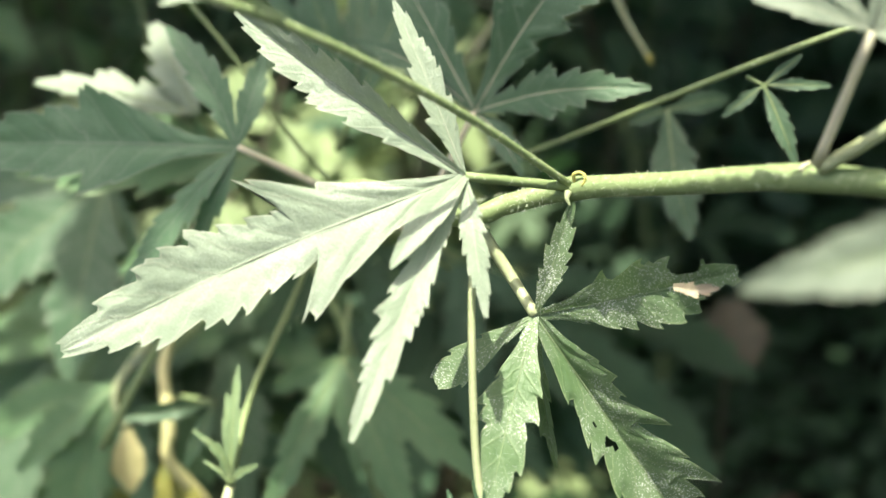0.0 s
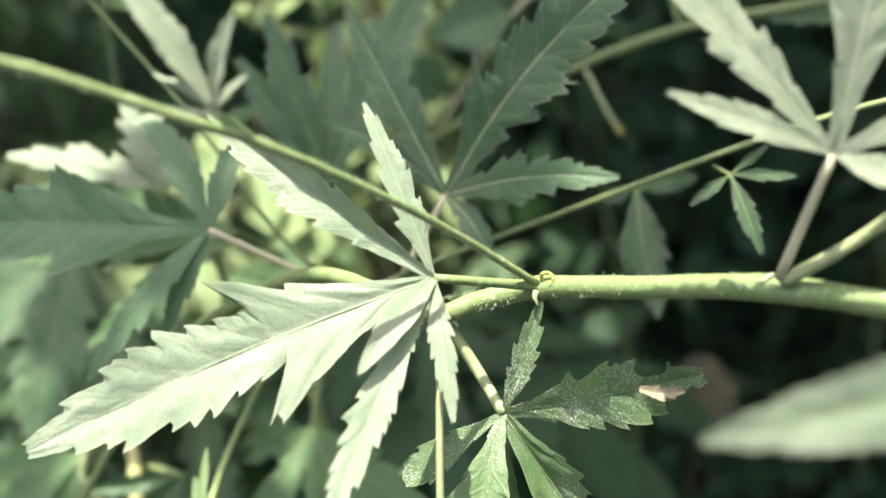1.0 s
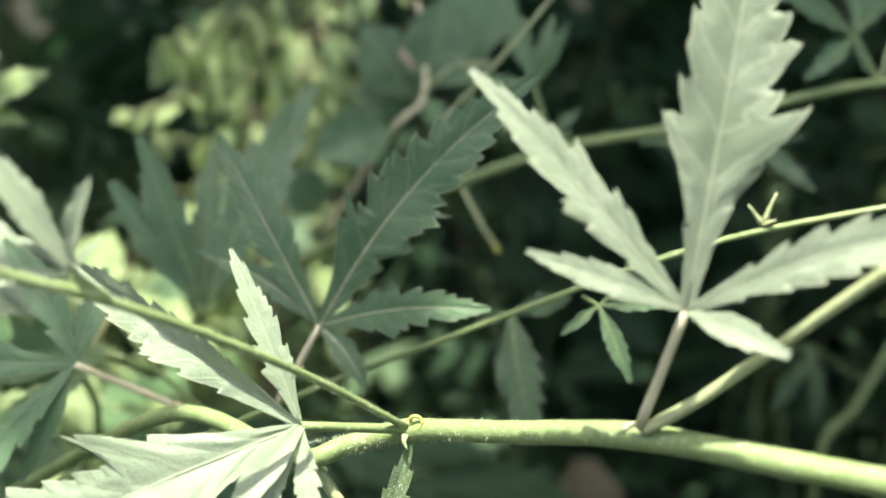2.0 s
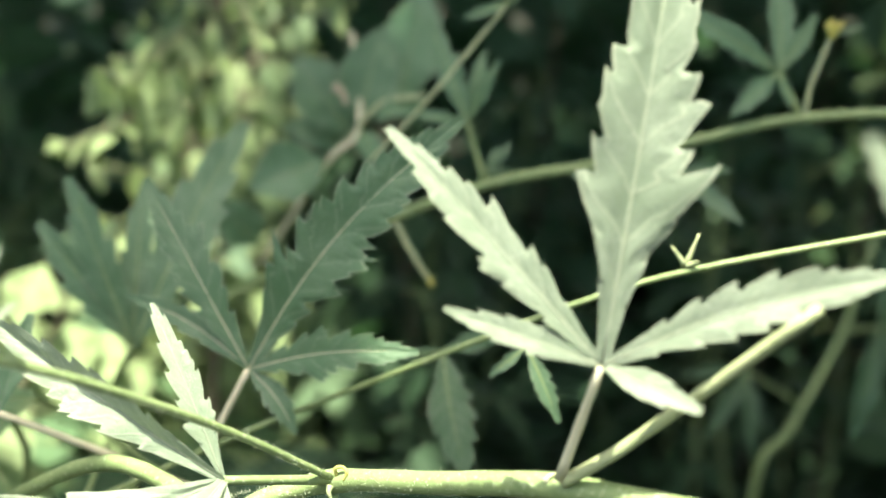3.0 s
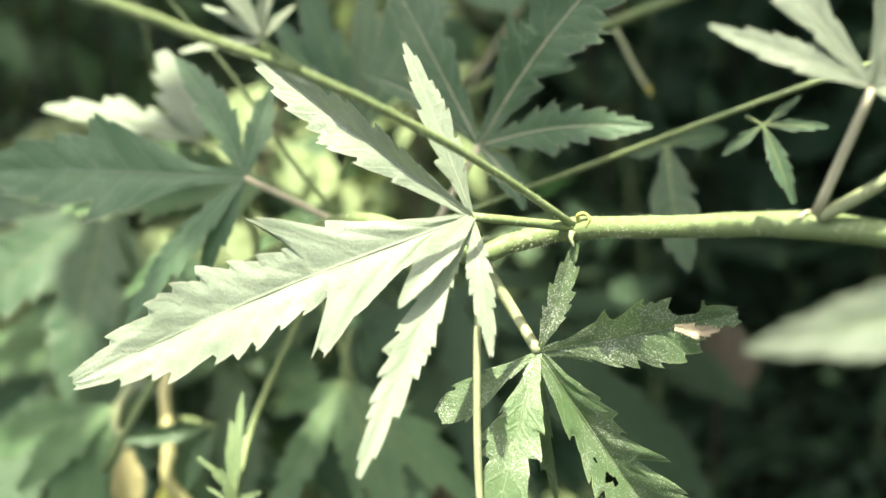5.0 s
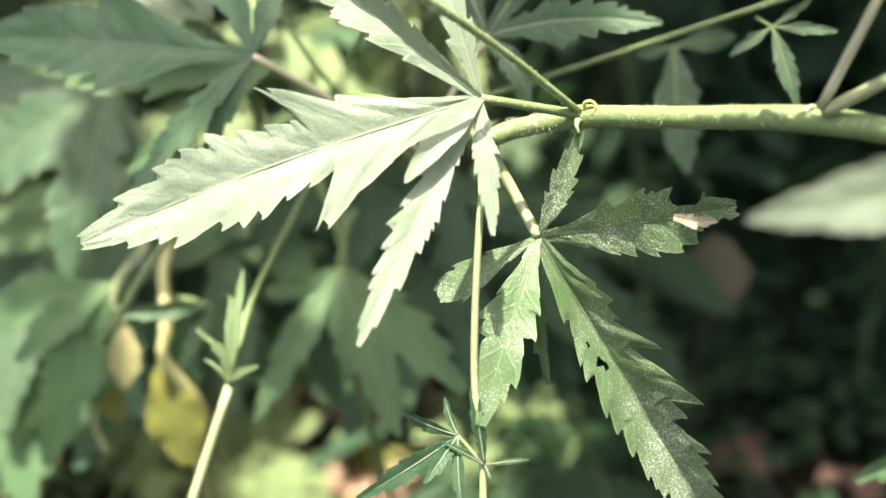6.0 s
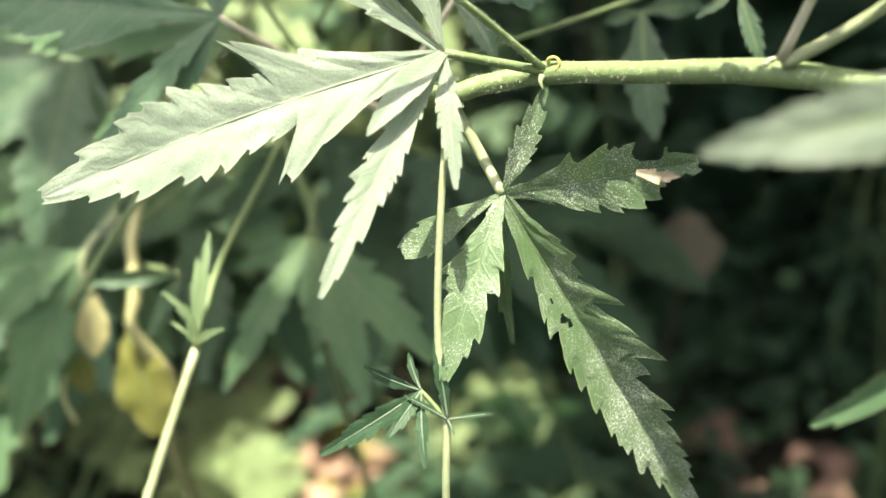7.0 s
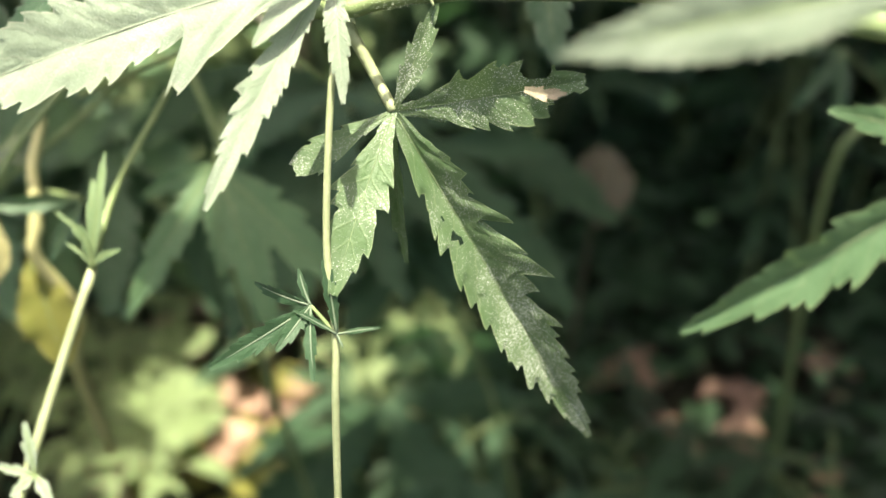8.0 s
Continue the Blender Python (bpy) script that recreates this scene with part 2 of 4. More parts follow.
def lobe(bm, base, tip, up, width, teeth=9, spurs=(), bow=0.05, fold=0.25, peak=0.45, stalk=0.12, depth=0.3, cols=4, sway=0.0, holes=(), seed=0, sub=3, swell=1.5, quilt=0.006):
    """One toothed lobe of a leaf from base to tip. width: its half width as a share of its length. spurs: (start, end, side, reach)
    of large teeth, and how far they lean ahead; bow: rise of the middle; fold: how far the halves turn up, one value or one for each side;
    swell: how late the blade widens; holes: (along, across, radius) bitten out."""
    rnd = random.Random(seed * 131 + 7)
    base, tip = Vector(base), Vector(tip)
    along = tip - base
    size = along.length
    along.normalize()
    side = along.cross(Vector(up)).normalized()
    normal = side.cross(along).normalized()
    uv = bm.loops.layers.uv.verify()
    # forward-pointing teeth, each with two smaller ones on its back
    phases = [(0.0, 1.0, 0.0), (0.15, 0.74, 0.03), (0.30, 0.50, 0.07), (0.34, 0.56, 0.03), (0.50, 0.28, 0.09), (0.66, 0.10, 0.14), (0.80, 0.0, 0.24), (0.86, 0.5, 0.08)] if sub == 3 else [(0.0, 1.0, 0.0), (0.7, 0.0, 0.22)]
    folds = fold if isinstance(fold, tuple) else (fold, fold)

    def half(s):
        grow = min(1.0, s / peak)
        body = (stalk + (1 - stalk) * math.sin(grow * math.pi / 2) ** swell) if s < peak else math.cos((s - peak) / (1 - peak) * math.pi / 2) ** 0.85
        return width * max(body, 0.0)

    def middle(s):
        return base + along * (s * size) + normal * (bow * size * math.sin(math.pi * s)) + side * (sway * size * math.sin(math.pi * s))

    grid = {}
    for sign in (-1, 1):
        # uneven teeth: some wide and deep, some small
        spans = [rnd.choice((0.55, 0.8, 1.0, 1.45)) for _ in range(teeth)]
        marks = [sum(spans[:i]) / sum(spans) for i in range(teeth + 1)]
        rows = []
        for i in range(teeth):
            a, span = marks[i], marks[i + 1] - marks[i]
            bite = min(1.4, max(0.75, span * teeth)) * rnd.uniform(0.7, 1.2)
            rows += [(a + p * span, max(0.0, drop + rnd.uniform(-0.05, 0.05)), fwd * span, bite) for p, drop, fwd in phases]
        rows.append((1.0, 1.0, 0.0, 1.0))
        for k, (s, drop, fwd, j) in enumerate(rows):
            body = inner = half(s) + (0.004 if s < 1 else 0)
            w, push, throw = body - half(s) * depth * drop * j * min(1, s * 4), fwd * min(1.0, s * 5) * min(1.0, depth / 0.2), 0.0
            for a, b, on, reach, *lean in spurs:
                if on == sign and a < s <= b:
                    q = (s - a) / (b - a)
                    inner += reach * q
                    w += reach * q * (1 - 0.35 * depth * drop * j)
                    throw = reach * (lean[0] if lean else 0.75) * q
            m = middle(s)
            wave = 0.012 * math.sin(s * 19 + sign * 1.3 + seed)
            for c in range(cols + 1):
                # the teeth lie in the outermost strip alone
                across = w if c == cols else min(0.68 * inner, 0.9 * w) * c / max(cols - 1, 1)
                q = across / max(w, 1e-5)
                if c == 0 and sign == 1 and (-1, k, 0) in grid:
                    grid[(1, k, 0)] = grid[(-1, k, 0)]
                    continue
                puff = quilt * math.sin(min(1.0, q * 1.1) * math.pi) * abs(math.cos(math.pi * (9 * s - 1.2 * q))) ** 0.7 * min(1.0, inner * 14) + 0.003 * noise.noise(Vector((s * 7, sign * q * 3, seed)))
                ahead = (push if c == cols else 0.0) + throw * max(0.0, across - 0.8 * body) / max(w - 0.8 * body, 1e-4)
                p = m + side * (sign * across * size / math.sqrt(1 + folds[sign > 0] ** 2)) + along * (ahead * size) + normal * (size * (folds[sign > 0] * across * (0.8 + 1.5 * across) + wave * across * 6 * q + puff))
                grid[(sign, k, c)] = (bm.verts.new(p), (s, 0.5 + 0.5 * sign * q), s, sign * q)
        for k in range(len(rows) - 1):
            for c in range(cols):
                four = [grid[(sign, k, c)], grid[(sign, k + 1, c)], grid[(sign, k + 1, c + 1)], grid[(sign, k, c + 1)]]
                cs, cq = sum(v[2] for v in four) / 4, sum(v[3] for v in four) / 4
                if any(((cs - hs) / hr) ** 2 + ((cq - hq) / (hr * 6.0)) ** 2 < 1 for hs, hq, hr in holes):
                    continue
                if sign == -1:
                    four.reverse()
                face = bm.faces.new([v[0] for v in four])
                for loop, v in zip(face.loops, four):
                    loop[uv].uv = v[1]
    return [middle(i / 12) + normal * (0.001 * size) for i in range(13)]


def hairs(parent, points, r, count, length, seed=0):
    """Fine hairs standing off a stem."""
    rnd = random.Random(seed)
    line = smooth_line(points, 8)
    verts, faces = [], []
    for _ in range(count):
        k = rnd.randrange(len(line) - 1)
        ahead = (line[k + 1] - line[k]).normalized()
        out = ahead.cross(Vector((rnd.uniform(-1, 1), rnd.uniform(-1, 1), rnd.uniform(-1, 1)))).normalized()
        foot = line[k].lerp(line[k + 1], rnd.random()) + out * r * 0.9
        tip = foot + (out + ahead * rnd.uniform(-0.4, 0.4)) * length * rnd.uniform(0.5, 1.3)
        wide = ahead.cross(out) * 0.00005
        n = len(verts)
        verts += [foot + wide, foot - wide, foot + ahead * 0.00008, tip]
        faces += [(n, n + 1, n + 3), (n + 1, n + 2, n + 3), (n + 2, n, n + 3)]
    me = bpy.data.meshes.new("hairs")
    me.from_pydata(verts, [], faces)
    me.materials.append(HAIR)
    ob = new("hairs", me)
    ob.parent = parent
    return tagged(ob, "fine pale hairs", kind="stuff")


def leaf(parent, base, up, lobes, mat, stalk=(), stalk_mat=None, stalk_r=0.0011, rib_mat=None, label="", rib=0.00045, **common):
    """A palmate leaf: a blade of lobes, raised midribs, and its stalk, given from the stem to the blade."""
    bm = bmesh.new()
    ribs = bmesh.new()
    for n, row in enumerate(lobes):
        tip, width, extra = row[0], row[1], dict(common, **(row[2] if len(row) > 2 else {}))
        line = lobe(bm, base, tip, extra.pop("face", up), width, seed=n + len(lobes), **extra)
        tube(line[:11:2], rib, rib * 0.3, 5, 2, bm=ribs)
    ob = part("leaf", bm, mat, parent, label)
    part("midrib", ribs, rib_mat or STEM, ob)
    if stalk:
        part("leaf_stalk", tube([*stalk, base], stalk_r, stalk_r * 0.8), stalk_mat or STEM, ob)
    return ob


# ---- ground ----
def hilly(x, y):
    return 0.025 * noise.noise(Vector((x * 2.2, y * 2.2, 0))) + 0.012 * noise.noise(Vector((x * 9, y * 9, 3)))


bm = bmesh.new()
steps = [-60, -25, -10, -5, *[-3 + 0.1 * i for i in range(71)], 6, 10, 25, 60]
grid = [[bm.verts.new((x, y, hilly(x, y))) for x in steps] for y in steps]
for a, b in zip(grid, grid[1:]):
    for k in range(len(steps) - 1):
        bm.faces.new((a[k], a[k + 1], b[k + 1], b[k]))
tagged(new("ground", mesh_of("ground", bm, SOIL)), "dark soil under the plants", "ground", kind="structure")

# ---- plant with the long pale leaves ----
FACING = (-0.1, -0.78, 0.62)
plant = thing("mallow_plant", "pale hairy green stem with deeply lobed toothed leaves", "plant")
main_stem = part("stem", tube([(-0.0809, 0.3164, 0.5959), (-0.0277, 0.2641, 0.6445), (0.0022, 0.2231, 0.6536), (0.0139, 0.2204, 0.6571), (0.0268, 0.2187, 0.6606), (0.0452, 0.2040, 0.6668), (0.0652, 0.1882, 0.6732), (0.0877, 0.1673, 0.6772), (0.1202, 0.1418, 0.6802)],
     0.0019, 0.0026, 16, 8, knots=((0.5, 0.18), (0.75, 0.12))), STEM, plant, "thick pale green stem with fine hairs")
hairs(main_stem, [(0.0022, 0.2231, 0.6536), (0.0139, 0.2204, 0.6571), (0.0268, 0.2187, 0.6606), (0.0452, 0.2040, 0.6668), (0.0652, 0.1882, 0.6732), (0.0877, 0.1673, 0.6772)], 0.0024, 1500, 0.0007)
BRANCH = [(0.0267, 0.2176, 0.6617), (0.0068, 0.2030, 0.6815), (-0.0109, 0.1903, 0.6968), (-0.0244, 0.1817, 0.7067), (-0.0352, 0.1759, 0.7130), (-0.0492, 0.1688, 0.7212), (-0.0609, 0.1640, 0.7271), (-0.0801, 0.1584, 0.7386)]
branch = part("branch", tube(BRANCH, 0.0008, 0.0010), STEM, plant)
hairs(branch, BRANCH, 0.0011, 900, 0.0005, 2)
part("branch", tube([(0.0657, 0.1843, 0.6763), (0.0728, 0.1792, 0.6839), (0.0798, 0.1753, 0.6918), (0.0968, 0.1573, 0.7184)], 0.0012, 0.0010), PALE_STEM, plant)

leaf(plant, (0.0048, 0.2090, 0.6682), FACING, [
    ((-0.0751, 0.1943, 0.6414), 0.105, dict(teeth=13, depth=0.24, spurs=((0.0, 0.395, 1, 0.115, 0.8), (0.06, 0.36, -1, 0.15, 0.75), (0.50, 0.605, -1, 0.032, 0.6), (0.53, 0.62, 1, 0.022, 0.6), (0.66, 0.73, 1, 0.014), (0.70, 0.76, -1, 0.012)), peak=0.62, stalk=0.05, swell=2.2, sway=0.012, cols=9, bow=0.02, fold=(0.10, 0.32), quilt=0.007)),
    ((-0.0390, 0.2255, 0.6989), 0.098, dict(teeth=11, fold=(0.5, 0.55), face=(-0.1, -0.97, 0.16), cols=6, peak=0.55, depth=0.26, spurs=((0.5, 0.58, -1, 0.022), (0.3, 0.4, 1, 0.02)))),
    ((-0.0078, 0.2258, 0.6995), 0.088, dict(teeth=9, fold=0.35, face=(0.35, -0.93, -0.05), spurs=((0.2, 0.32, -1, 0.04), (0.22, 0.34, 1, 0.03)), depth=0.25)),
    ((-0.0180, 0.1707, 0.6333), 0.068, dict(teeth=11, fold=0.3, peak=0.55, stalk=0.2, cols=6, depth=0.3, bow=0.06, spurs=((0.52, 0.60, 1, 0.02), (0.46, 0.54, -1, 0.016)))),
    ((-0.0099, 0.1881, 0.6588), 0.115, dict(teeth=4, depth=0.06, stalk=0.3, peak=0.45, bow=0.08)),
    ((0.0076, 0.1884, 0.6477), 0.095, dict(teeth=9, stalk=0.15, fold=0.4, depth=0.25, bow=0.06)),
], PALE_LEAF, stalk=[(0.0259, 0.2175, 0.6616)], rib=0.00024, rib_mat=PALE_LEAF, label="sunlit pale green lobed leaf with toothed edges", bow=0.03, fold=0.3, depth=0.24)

leaf(plant, (-0.0294, 0.1811, 0.7117), (0.1, -0.4, 0.9), [
    ((-0.0448, 0.1831, 0.7358), 0.115, dict(teeth=11)),
    ((-0.0239, 0.1761, 0.7286), 0.15, dict(teeth=7)),
    ((-0.0235, 0.1803, 0.7177), 0.15, dict(teeth=4)),
    ((-0.0394, 0.1856, 0.7170), 0.10, dict(teeth=6)),
    ((-0.0426, 0.1789, 0.7109), 0.12, dict(teeth=5)),
], PALE_LEAF, stalk=[(-0.0244, 0.1818, 0.7068)], rib_mat=PALE_LEAF, label="small sunlit pale lobed leaf", fold=0.3, depth=0.2)

leaf(plant, (0.0183, 0.2090, 0.6367), (0.12, -0.98, 0.1), [
    ((0.0679, 0.1900, 0.5614), 0.094, dict(teeth=14, depth=0.3, spurs=((0.36, 0.48, -1, 0.058, 0.5), (0.25, 0.315, -1, 0.045), (0.08, 0.19, -1, 0.036, 0.4), (0.58, 0.67, -1, 0.03), (0.76, 0.82, -1, 0.016), (0.6, 0.66, 1, 0.014), (0.7, 0.75, 1, 0.014)), fold=(0.6, 0.62), peak=0.42, swell=1.2, cols=20, holes=((0.335, 0.38, 0.021), (0.268, 0.45, 0.009)))),
    ((0.0573, 0.1999, 0.6495), 0.185, dict(teeth=8, fold=(0.3, 0.1), face=(0.1, -0.97, 0.22), cols=10, peak=0.6, depth=0.3, spurs=((0.30, 0.41, -1, 0.05, 0.3), (0.5, 0.61, -1, 0.035, 0.3)), holes=((0.77, -0.85, 0.075), (0.87, 0.95, 0.05)))),
    ((0.0268, 0.2163, 0.6590), 0.125, dict(teeth=7, stalk=0.1, fold=0.25, face=(0.1, -0.95, 0.1))),
    ((-0.0030, 0.2050, 0.6237), 0.17, dict(teeth=4, peak=0.78, stalk=0.12, fold=0.1, face=(-0.1, -0.6, 0.8))),
    ((0.0060, 0.1780, 0.6095), 0.14, dict(teeth=7, peak=0.52, fold=(0.1, 0.3), bow=0.05, face=(-0.1, -0.6, 0.8), spurs=((0.36, 0.5, 1, 0.03),))),
    ((0.0235, 0.2130, 0.5950), 0.075, dict(teeth=6, face=(-0.7, -0.6, -0.2))),
], DUSTY_LEAF, stalk=[(0.0066, 0.2214, 0.6534), (0.0134, 0.2168, 0.6430)], stalk_mat=PALE_STEM, rib_mat=DUSTY_LEAF, rib=0.0002, stalk_r=0.0014, label="dusty green lobed leaf with bitten holes and a dry tip", bow=0.03)

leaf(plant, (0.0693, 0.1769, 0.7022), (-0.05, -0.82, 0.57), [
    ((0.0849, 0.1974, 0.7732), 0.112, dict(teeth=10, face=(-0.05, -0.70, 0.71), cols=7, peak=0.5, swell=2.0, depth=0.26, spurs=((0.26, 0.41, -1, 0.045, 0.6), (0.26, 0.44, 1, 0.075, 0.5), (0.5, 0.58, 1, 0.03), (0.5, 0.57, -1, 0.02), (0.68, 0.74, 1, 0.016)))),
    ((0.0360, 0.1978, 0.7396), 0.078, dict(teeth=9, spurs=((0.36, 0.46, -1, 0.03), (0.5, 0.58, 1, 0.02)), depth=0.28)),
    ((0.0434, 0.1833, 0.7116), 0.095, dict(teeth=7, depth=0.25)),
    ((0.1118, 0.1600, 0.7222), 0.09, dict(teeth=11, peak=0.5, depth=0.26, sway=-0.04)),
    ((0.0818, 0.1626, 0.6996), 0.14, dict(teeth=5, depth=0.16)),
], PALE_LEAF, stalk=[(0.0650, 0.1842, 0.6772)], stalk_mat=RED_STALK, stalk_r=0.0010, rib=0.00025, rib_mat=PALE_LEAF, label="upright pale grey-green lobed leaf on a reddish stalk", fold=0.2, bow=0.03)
bm = bmesh.new()
lobe(bm, (0.0444, 0.1986, 0.6474), (0.0527, 0.1956, 0.6482), (0.1, -0.9, 0.4), 0.19, teeth=4, fold=0.3, depth=0.5, cols=4, stalk=0.4, sway=0.06)
part("dry_patch", bm, DRY_PATCH, plant, "dry beige withered patch of a leaf")
part("stipule", tube([(0.0273, 0.2169, 0.6626), (0.0270, 0.2167, 0.6645), (0.0283, 0.2164, 0.6650), (0.0292, 0.2155, 0.6643), (0.0286, 0.2152, 0.6625)], 0.00045, 0.0003, 8, 6), BUD, plant, "curled yellow stipule")
part("stipule", tube([(0.0258, 0.2157, 0.6612), (0.0254, 0.2147, 0.6602), (0.0260, 0.2140, 0.6588)], 0.0008, 0.0002, 8, 4), PALE_STEM, plant)
part("stipule", tube([(0.0088, 0.2183, 0.6538), (0.0097, 0.2174, 0.6530)], 0.0007, 0.0002, 8, 4), PALE_STEM, plant)
part("stipule", tube([(0.0634, 0.1874, 0.6750), (0.0641, 0.1873, 0.6761), (0.0651, 0.1874, 0.6764)], 0.0006, 0.0002, 8, 4), RED_STALK, plant)

# ---- plant standing nearer, with broad pale leaves ----
near = thing("mallow_plant", "pale mallow stem with broad lobed leaves reaching out sideways", "plant")
leaf(near, (0.0801, 0.1088, 0.7050), (-0.05, -0.93, 0.36), [
    ((0.0335, 0.1138, 0.6904), 0.098, dict(teeth=17, cols=6, peak=0.5, depth=0.13)),
], PALE_LEAF, stalk=[(0.30, 0.20, 0.0), (0.24, 0.20, 0.5)], label="broad pale lobed leaf", fold=0.15)
leaf(near, (0.1143, 0.1451, 0.6636), (-0.05, -0.95, 0.22), [
    ((0.0638, 0.1346, 0.6333), 0.09, dict(teeth=13, peak=0.5, fold=0.4, depth=0.2, spurs=((0.42, 0.5, 1, 0.035), (0.6, 0.66, 1, 0.025), (0.42, 0.52, -1, 0.03), (0.58, 0.66, -1, 0.025)))),
    ((0.0888, 0.1547, 0.6654), 0.13, dict(teeth=7)),
], FAR_LEAF, stalk=[(0.28, 0.20, 0.2), (0.24, 0.20, 0.5)], rib_mat=FAR_LEAF, label="dull green lobed leaf", fold=0.15)

leaf(near, (0.0911, 0.0993, 0.7281), (-0.05, -1.0, 0.1), [((0.0765, 0.1150, 0.7553), 0.10, dict(teeth=9))], PALE_LEAF, stalk=[(0.30, 0.20, 0.0), (0.24, 0.19, 0.5)], label="pale soft green leaf lobe", fold=0.15)

# ---- plant with the thin slanting stem ----
GREY = (-0.1, -0.85, 0.5)
slender = thing("mallow_plant", "thin slanting green stem with dull dark green lobed leaves in shade", "plant")
part("stem", tube([(-0.0757, 0.3239, 0.5842), (-0.0014, 0.2974, 0.6293), (0.0407, 0.2901, 0.6485), (0.0937, 0.2771, 0.6733), (0.1246, 0.2692, 0.6845), (0.1755, 0.2528, 0.6984), (0.2150, 0.2382, 0.7105)], 0.0009, 0.0008, 10, 6), STEM, slender)
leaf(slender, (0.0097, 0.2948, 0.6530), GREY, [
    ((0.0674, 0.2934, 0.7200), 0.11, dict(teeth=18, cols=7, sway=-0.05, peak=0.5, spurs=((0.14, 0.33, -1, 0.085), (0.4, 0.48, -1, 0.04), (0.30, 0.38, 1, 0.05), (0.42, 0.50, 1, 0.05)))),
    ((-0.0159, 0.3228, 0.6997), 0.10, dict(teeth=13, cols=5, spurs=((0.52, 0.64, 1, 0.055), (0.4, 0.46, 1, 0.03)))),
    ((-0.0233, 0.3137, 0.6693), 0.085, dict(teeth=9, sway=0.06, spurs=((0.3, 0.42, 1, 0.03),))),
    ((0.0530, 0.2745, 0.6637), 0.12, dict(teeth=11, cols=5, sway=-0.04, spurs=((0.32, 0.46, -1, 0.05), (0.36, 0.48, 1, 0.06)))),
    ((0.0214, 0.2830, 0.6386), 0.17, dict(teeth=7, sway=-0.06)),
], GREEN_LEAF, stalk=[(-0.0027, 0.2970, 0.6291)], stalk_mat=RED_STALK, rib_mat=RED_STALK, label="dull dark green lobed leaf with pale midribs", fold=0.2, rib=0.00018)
leaf(slender, (0.0819, 0.2777, 0.6621), GREY, [
    ((0.0717, 0.2766, 0.6548), 0.14, dict(teeth=4)),
    ((0.0889, 0.2684, 0.6440), 0.13, dict(teeth=7)),
    ((0.0978, 0.2747, 0.6622), 0.11, dict(teeth=4)),
    ((0.0921, 0.2816, 0.6684), 0.11, dict(teeth=4)),
], GREEN_LEAF, stalk=[(0.0786, 0.2820, 0.6633)], stalk_r=0.0006, label="small lobed young leaf", rib=0.0004)
for tip in ((0.1245, 0.2712, 0.6932), (0.1175, 0.2716, 0.6901), (0.1237, 0.2681, 0.6868)):
    part("bud", tube([(0.1213, 0.2706, 0.6849), tip], 0.0009, 0.0002, 8, 4), PALE_STEM, slender)
for tip in ((0.1738, 0.2550, 0.7067), (0.1795, 0.2518, 0.7007), (0.1734, 0.2504, 0.6933)):
    part("bud", tube([(0.1734, 0.2528, 0.6985), tip], 0.0012, 0.0003, 8, 4), PALE_STEM, slender)

# ---- plant behind, with the yellow buds ----
rear = thing("mallow_plant", "thick arching green stem with small leaves and yellow buds", "plant")
part("stem", tube([(-0.0117, 0.4826, 0.5974), (0.0486, 0.4327, 0.6444), (0.0976, 0.4098, 0.6696), (0.1379, 0.3994, 0.6789), (0.1773, 0.3899, 0.6902), (0.2079, 0.3858, 0.6966), (0.2520, 0.3777, 0.6992), (0.3391, 0.3610, 0.7025)], 0.002, 0.0017, 10, 6), STEM, rear)
leaf(rear, (0.2000, 0.3907, 0.7122), GREY, [
    ((0.1615, 0.3980, 0.7350), 0.12, dict(teeth=8)),
    ((0.2070, 0.4145, 0.7472), 0.12, dict(teeth=7)),
    ((0.1801, 0.3837, 0.6987), 0.16, dict(teeth=5)),
    ((0.2023, 0.3843, 0.7012), 0.16, dict(teeth=3)),
    ((0.2196, 0.4060, 0.7303), 0.12, dict(teeth=5)),
], GREEN_LEAF, stalk=[(0.2077, 0.3855, 0.6971)], label="small grey-green lobed leaf", fold=0.2)
part("bud_stalk", tube([(0.2085, 0.3854, 0.6971), (0.2115, 0.3875, 0.7096), (0.2175, 0.3892, 0.7243)], 0.0008, 0.0007), PALE_STEM, rear)
for n in range(9):
    a = n * 2 * math.pi / 9
    part("bud", tube([(0.2176, 0.3887, 0.7243), Vector((0.2187, 0.3899, 0.7286)) + Vector((0.003 * math.cos(a), 0.003 * math.sin(a), 0.001 * (n % 3)))], 0.0011, 0.0004, 6, 3), BUD, rear, "yellow bud")
leaf(rear, (0.2183, 0.3893, 0.7250), GREY, [((0.2291, 0.3863, 0.7288), 0.12, dict(teeth=3))], GREEN_LEAF, label="narrow bract")
leaf(rear, (0.0925, 0.4184, 0.6911), GREY, [
    ((0.0806, 0.4391, 0.7278), 0.12, dict(teeth=7)),
    ((0.1041, 0.4188, 0.7146), 0.10, dict(teeth=6)),
    ((0.0695, 0.4243, 0.6945), 0.11, dict(teeth=6)),
    ((0.1019, 0.4355, 0.7147), 0.12, dict(teeth=5)),
], GREEN_LEAF, stalk=[(0.0976, 0.4096, 0.6706)], label="grey-green lobed leaf", fold=0.2)
for tip in ((0.1075, 0.4110, 0.6850), (0.1024, 0.4106, 0.6839), (0.1052, 0.4073, 0.6760)):
    leaf(rear, (0.0980, 0.4097, 0.6740), GREY, [(tip, 0.14, dict(teeth=4))], GREEN_LEAF, label="tiny young leaf")
part("twig", tube([(0.0559, 0.4113, 0.6801), (0.0759, 0.4046, 0.7035), (0.1017, 0.3997, 0.7355)], 0.0008, 0.0007), PALE_STEM, rear)
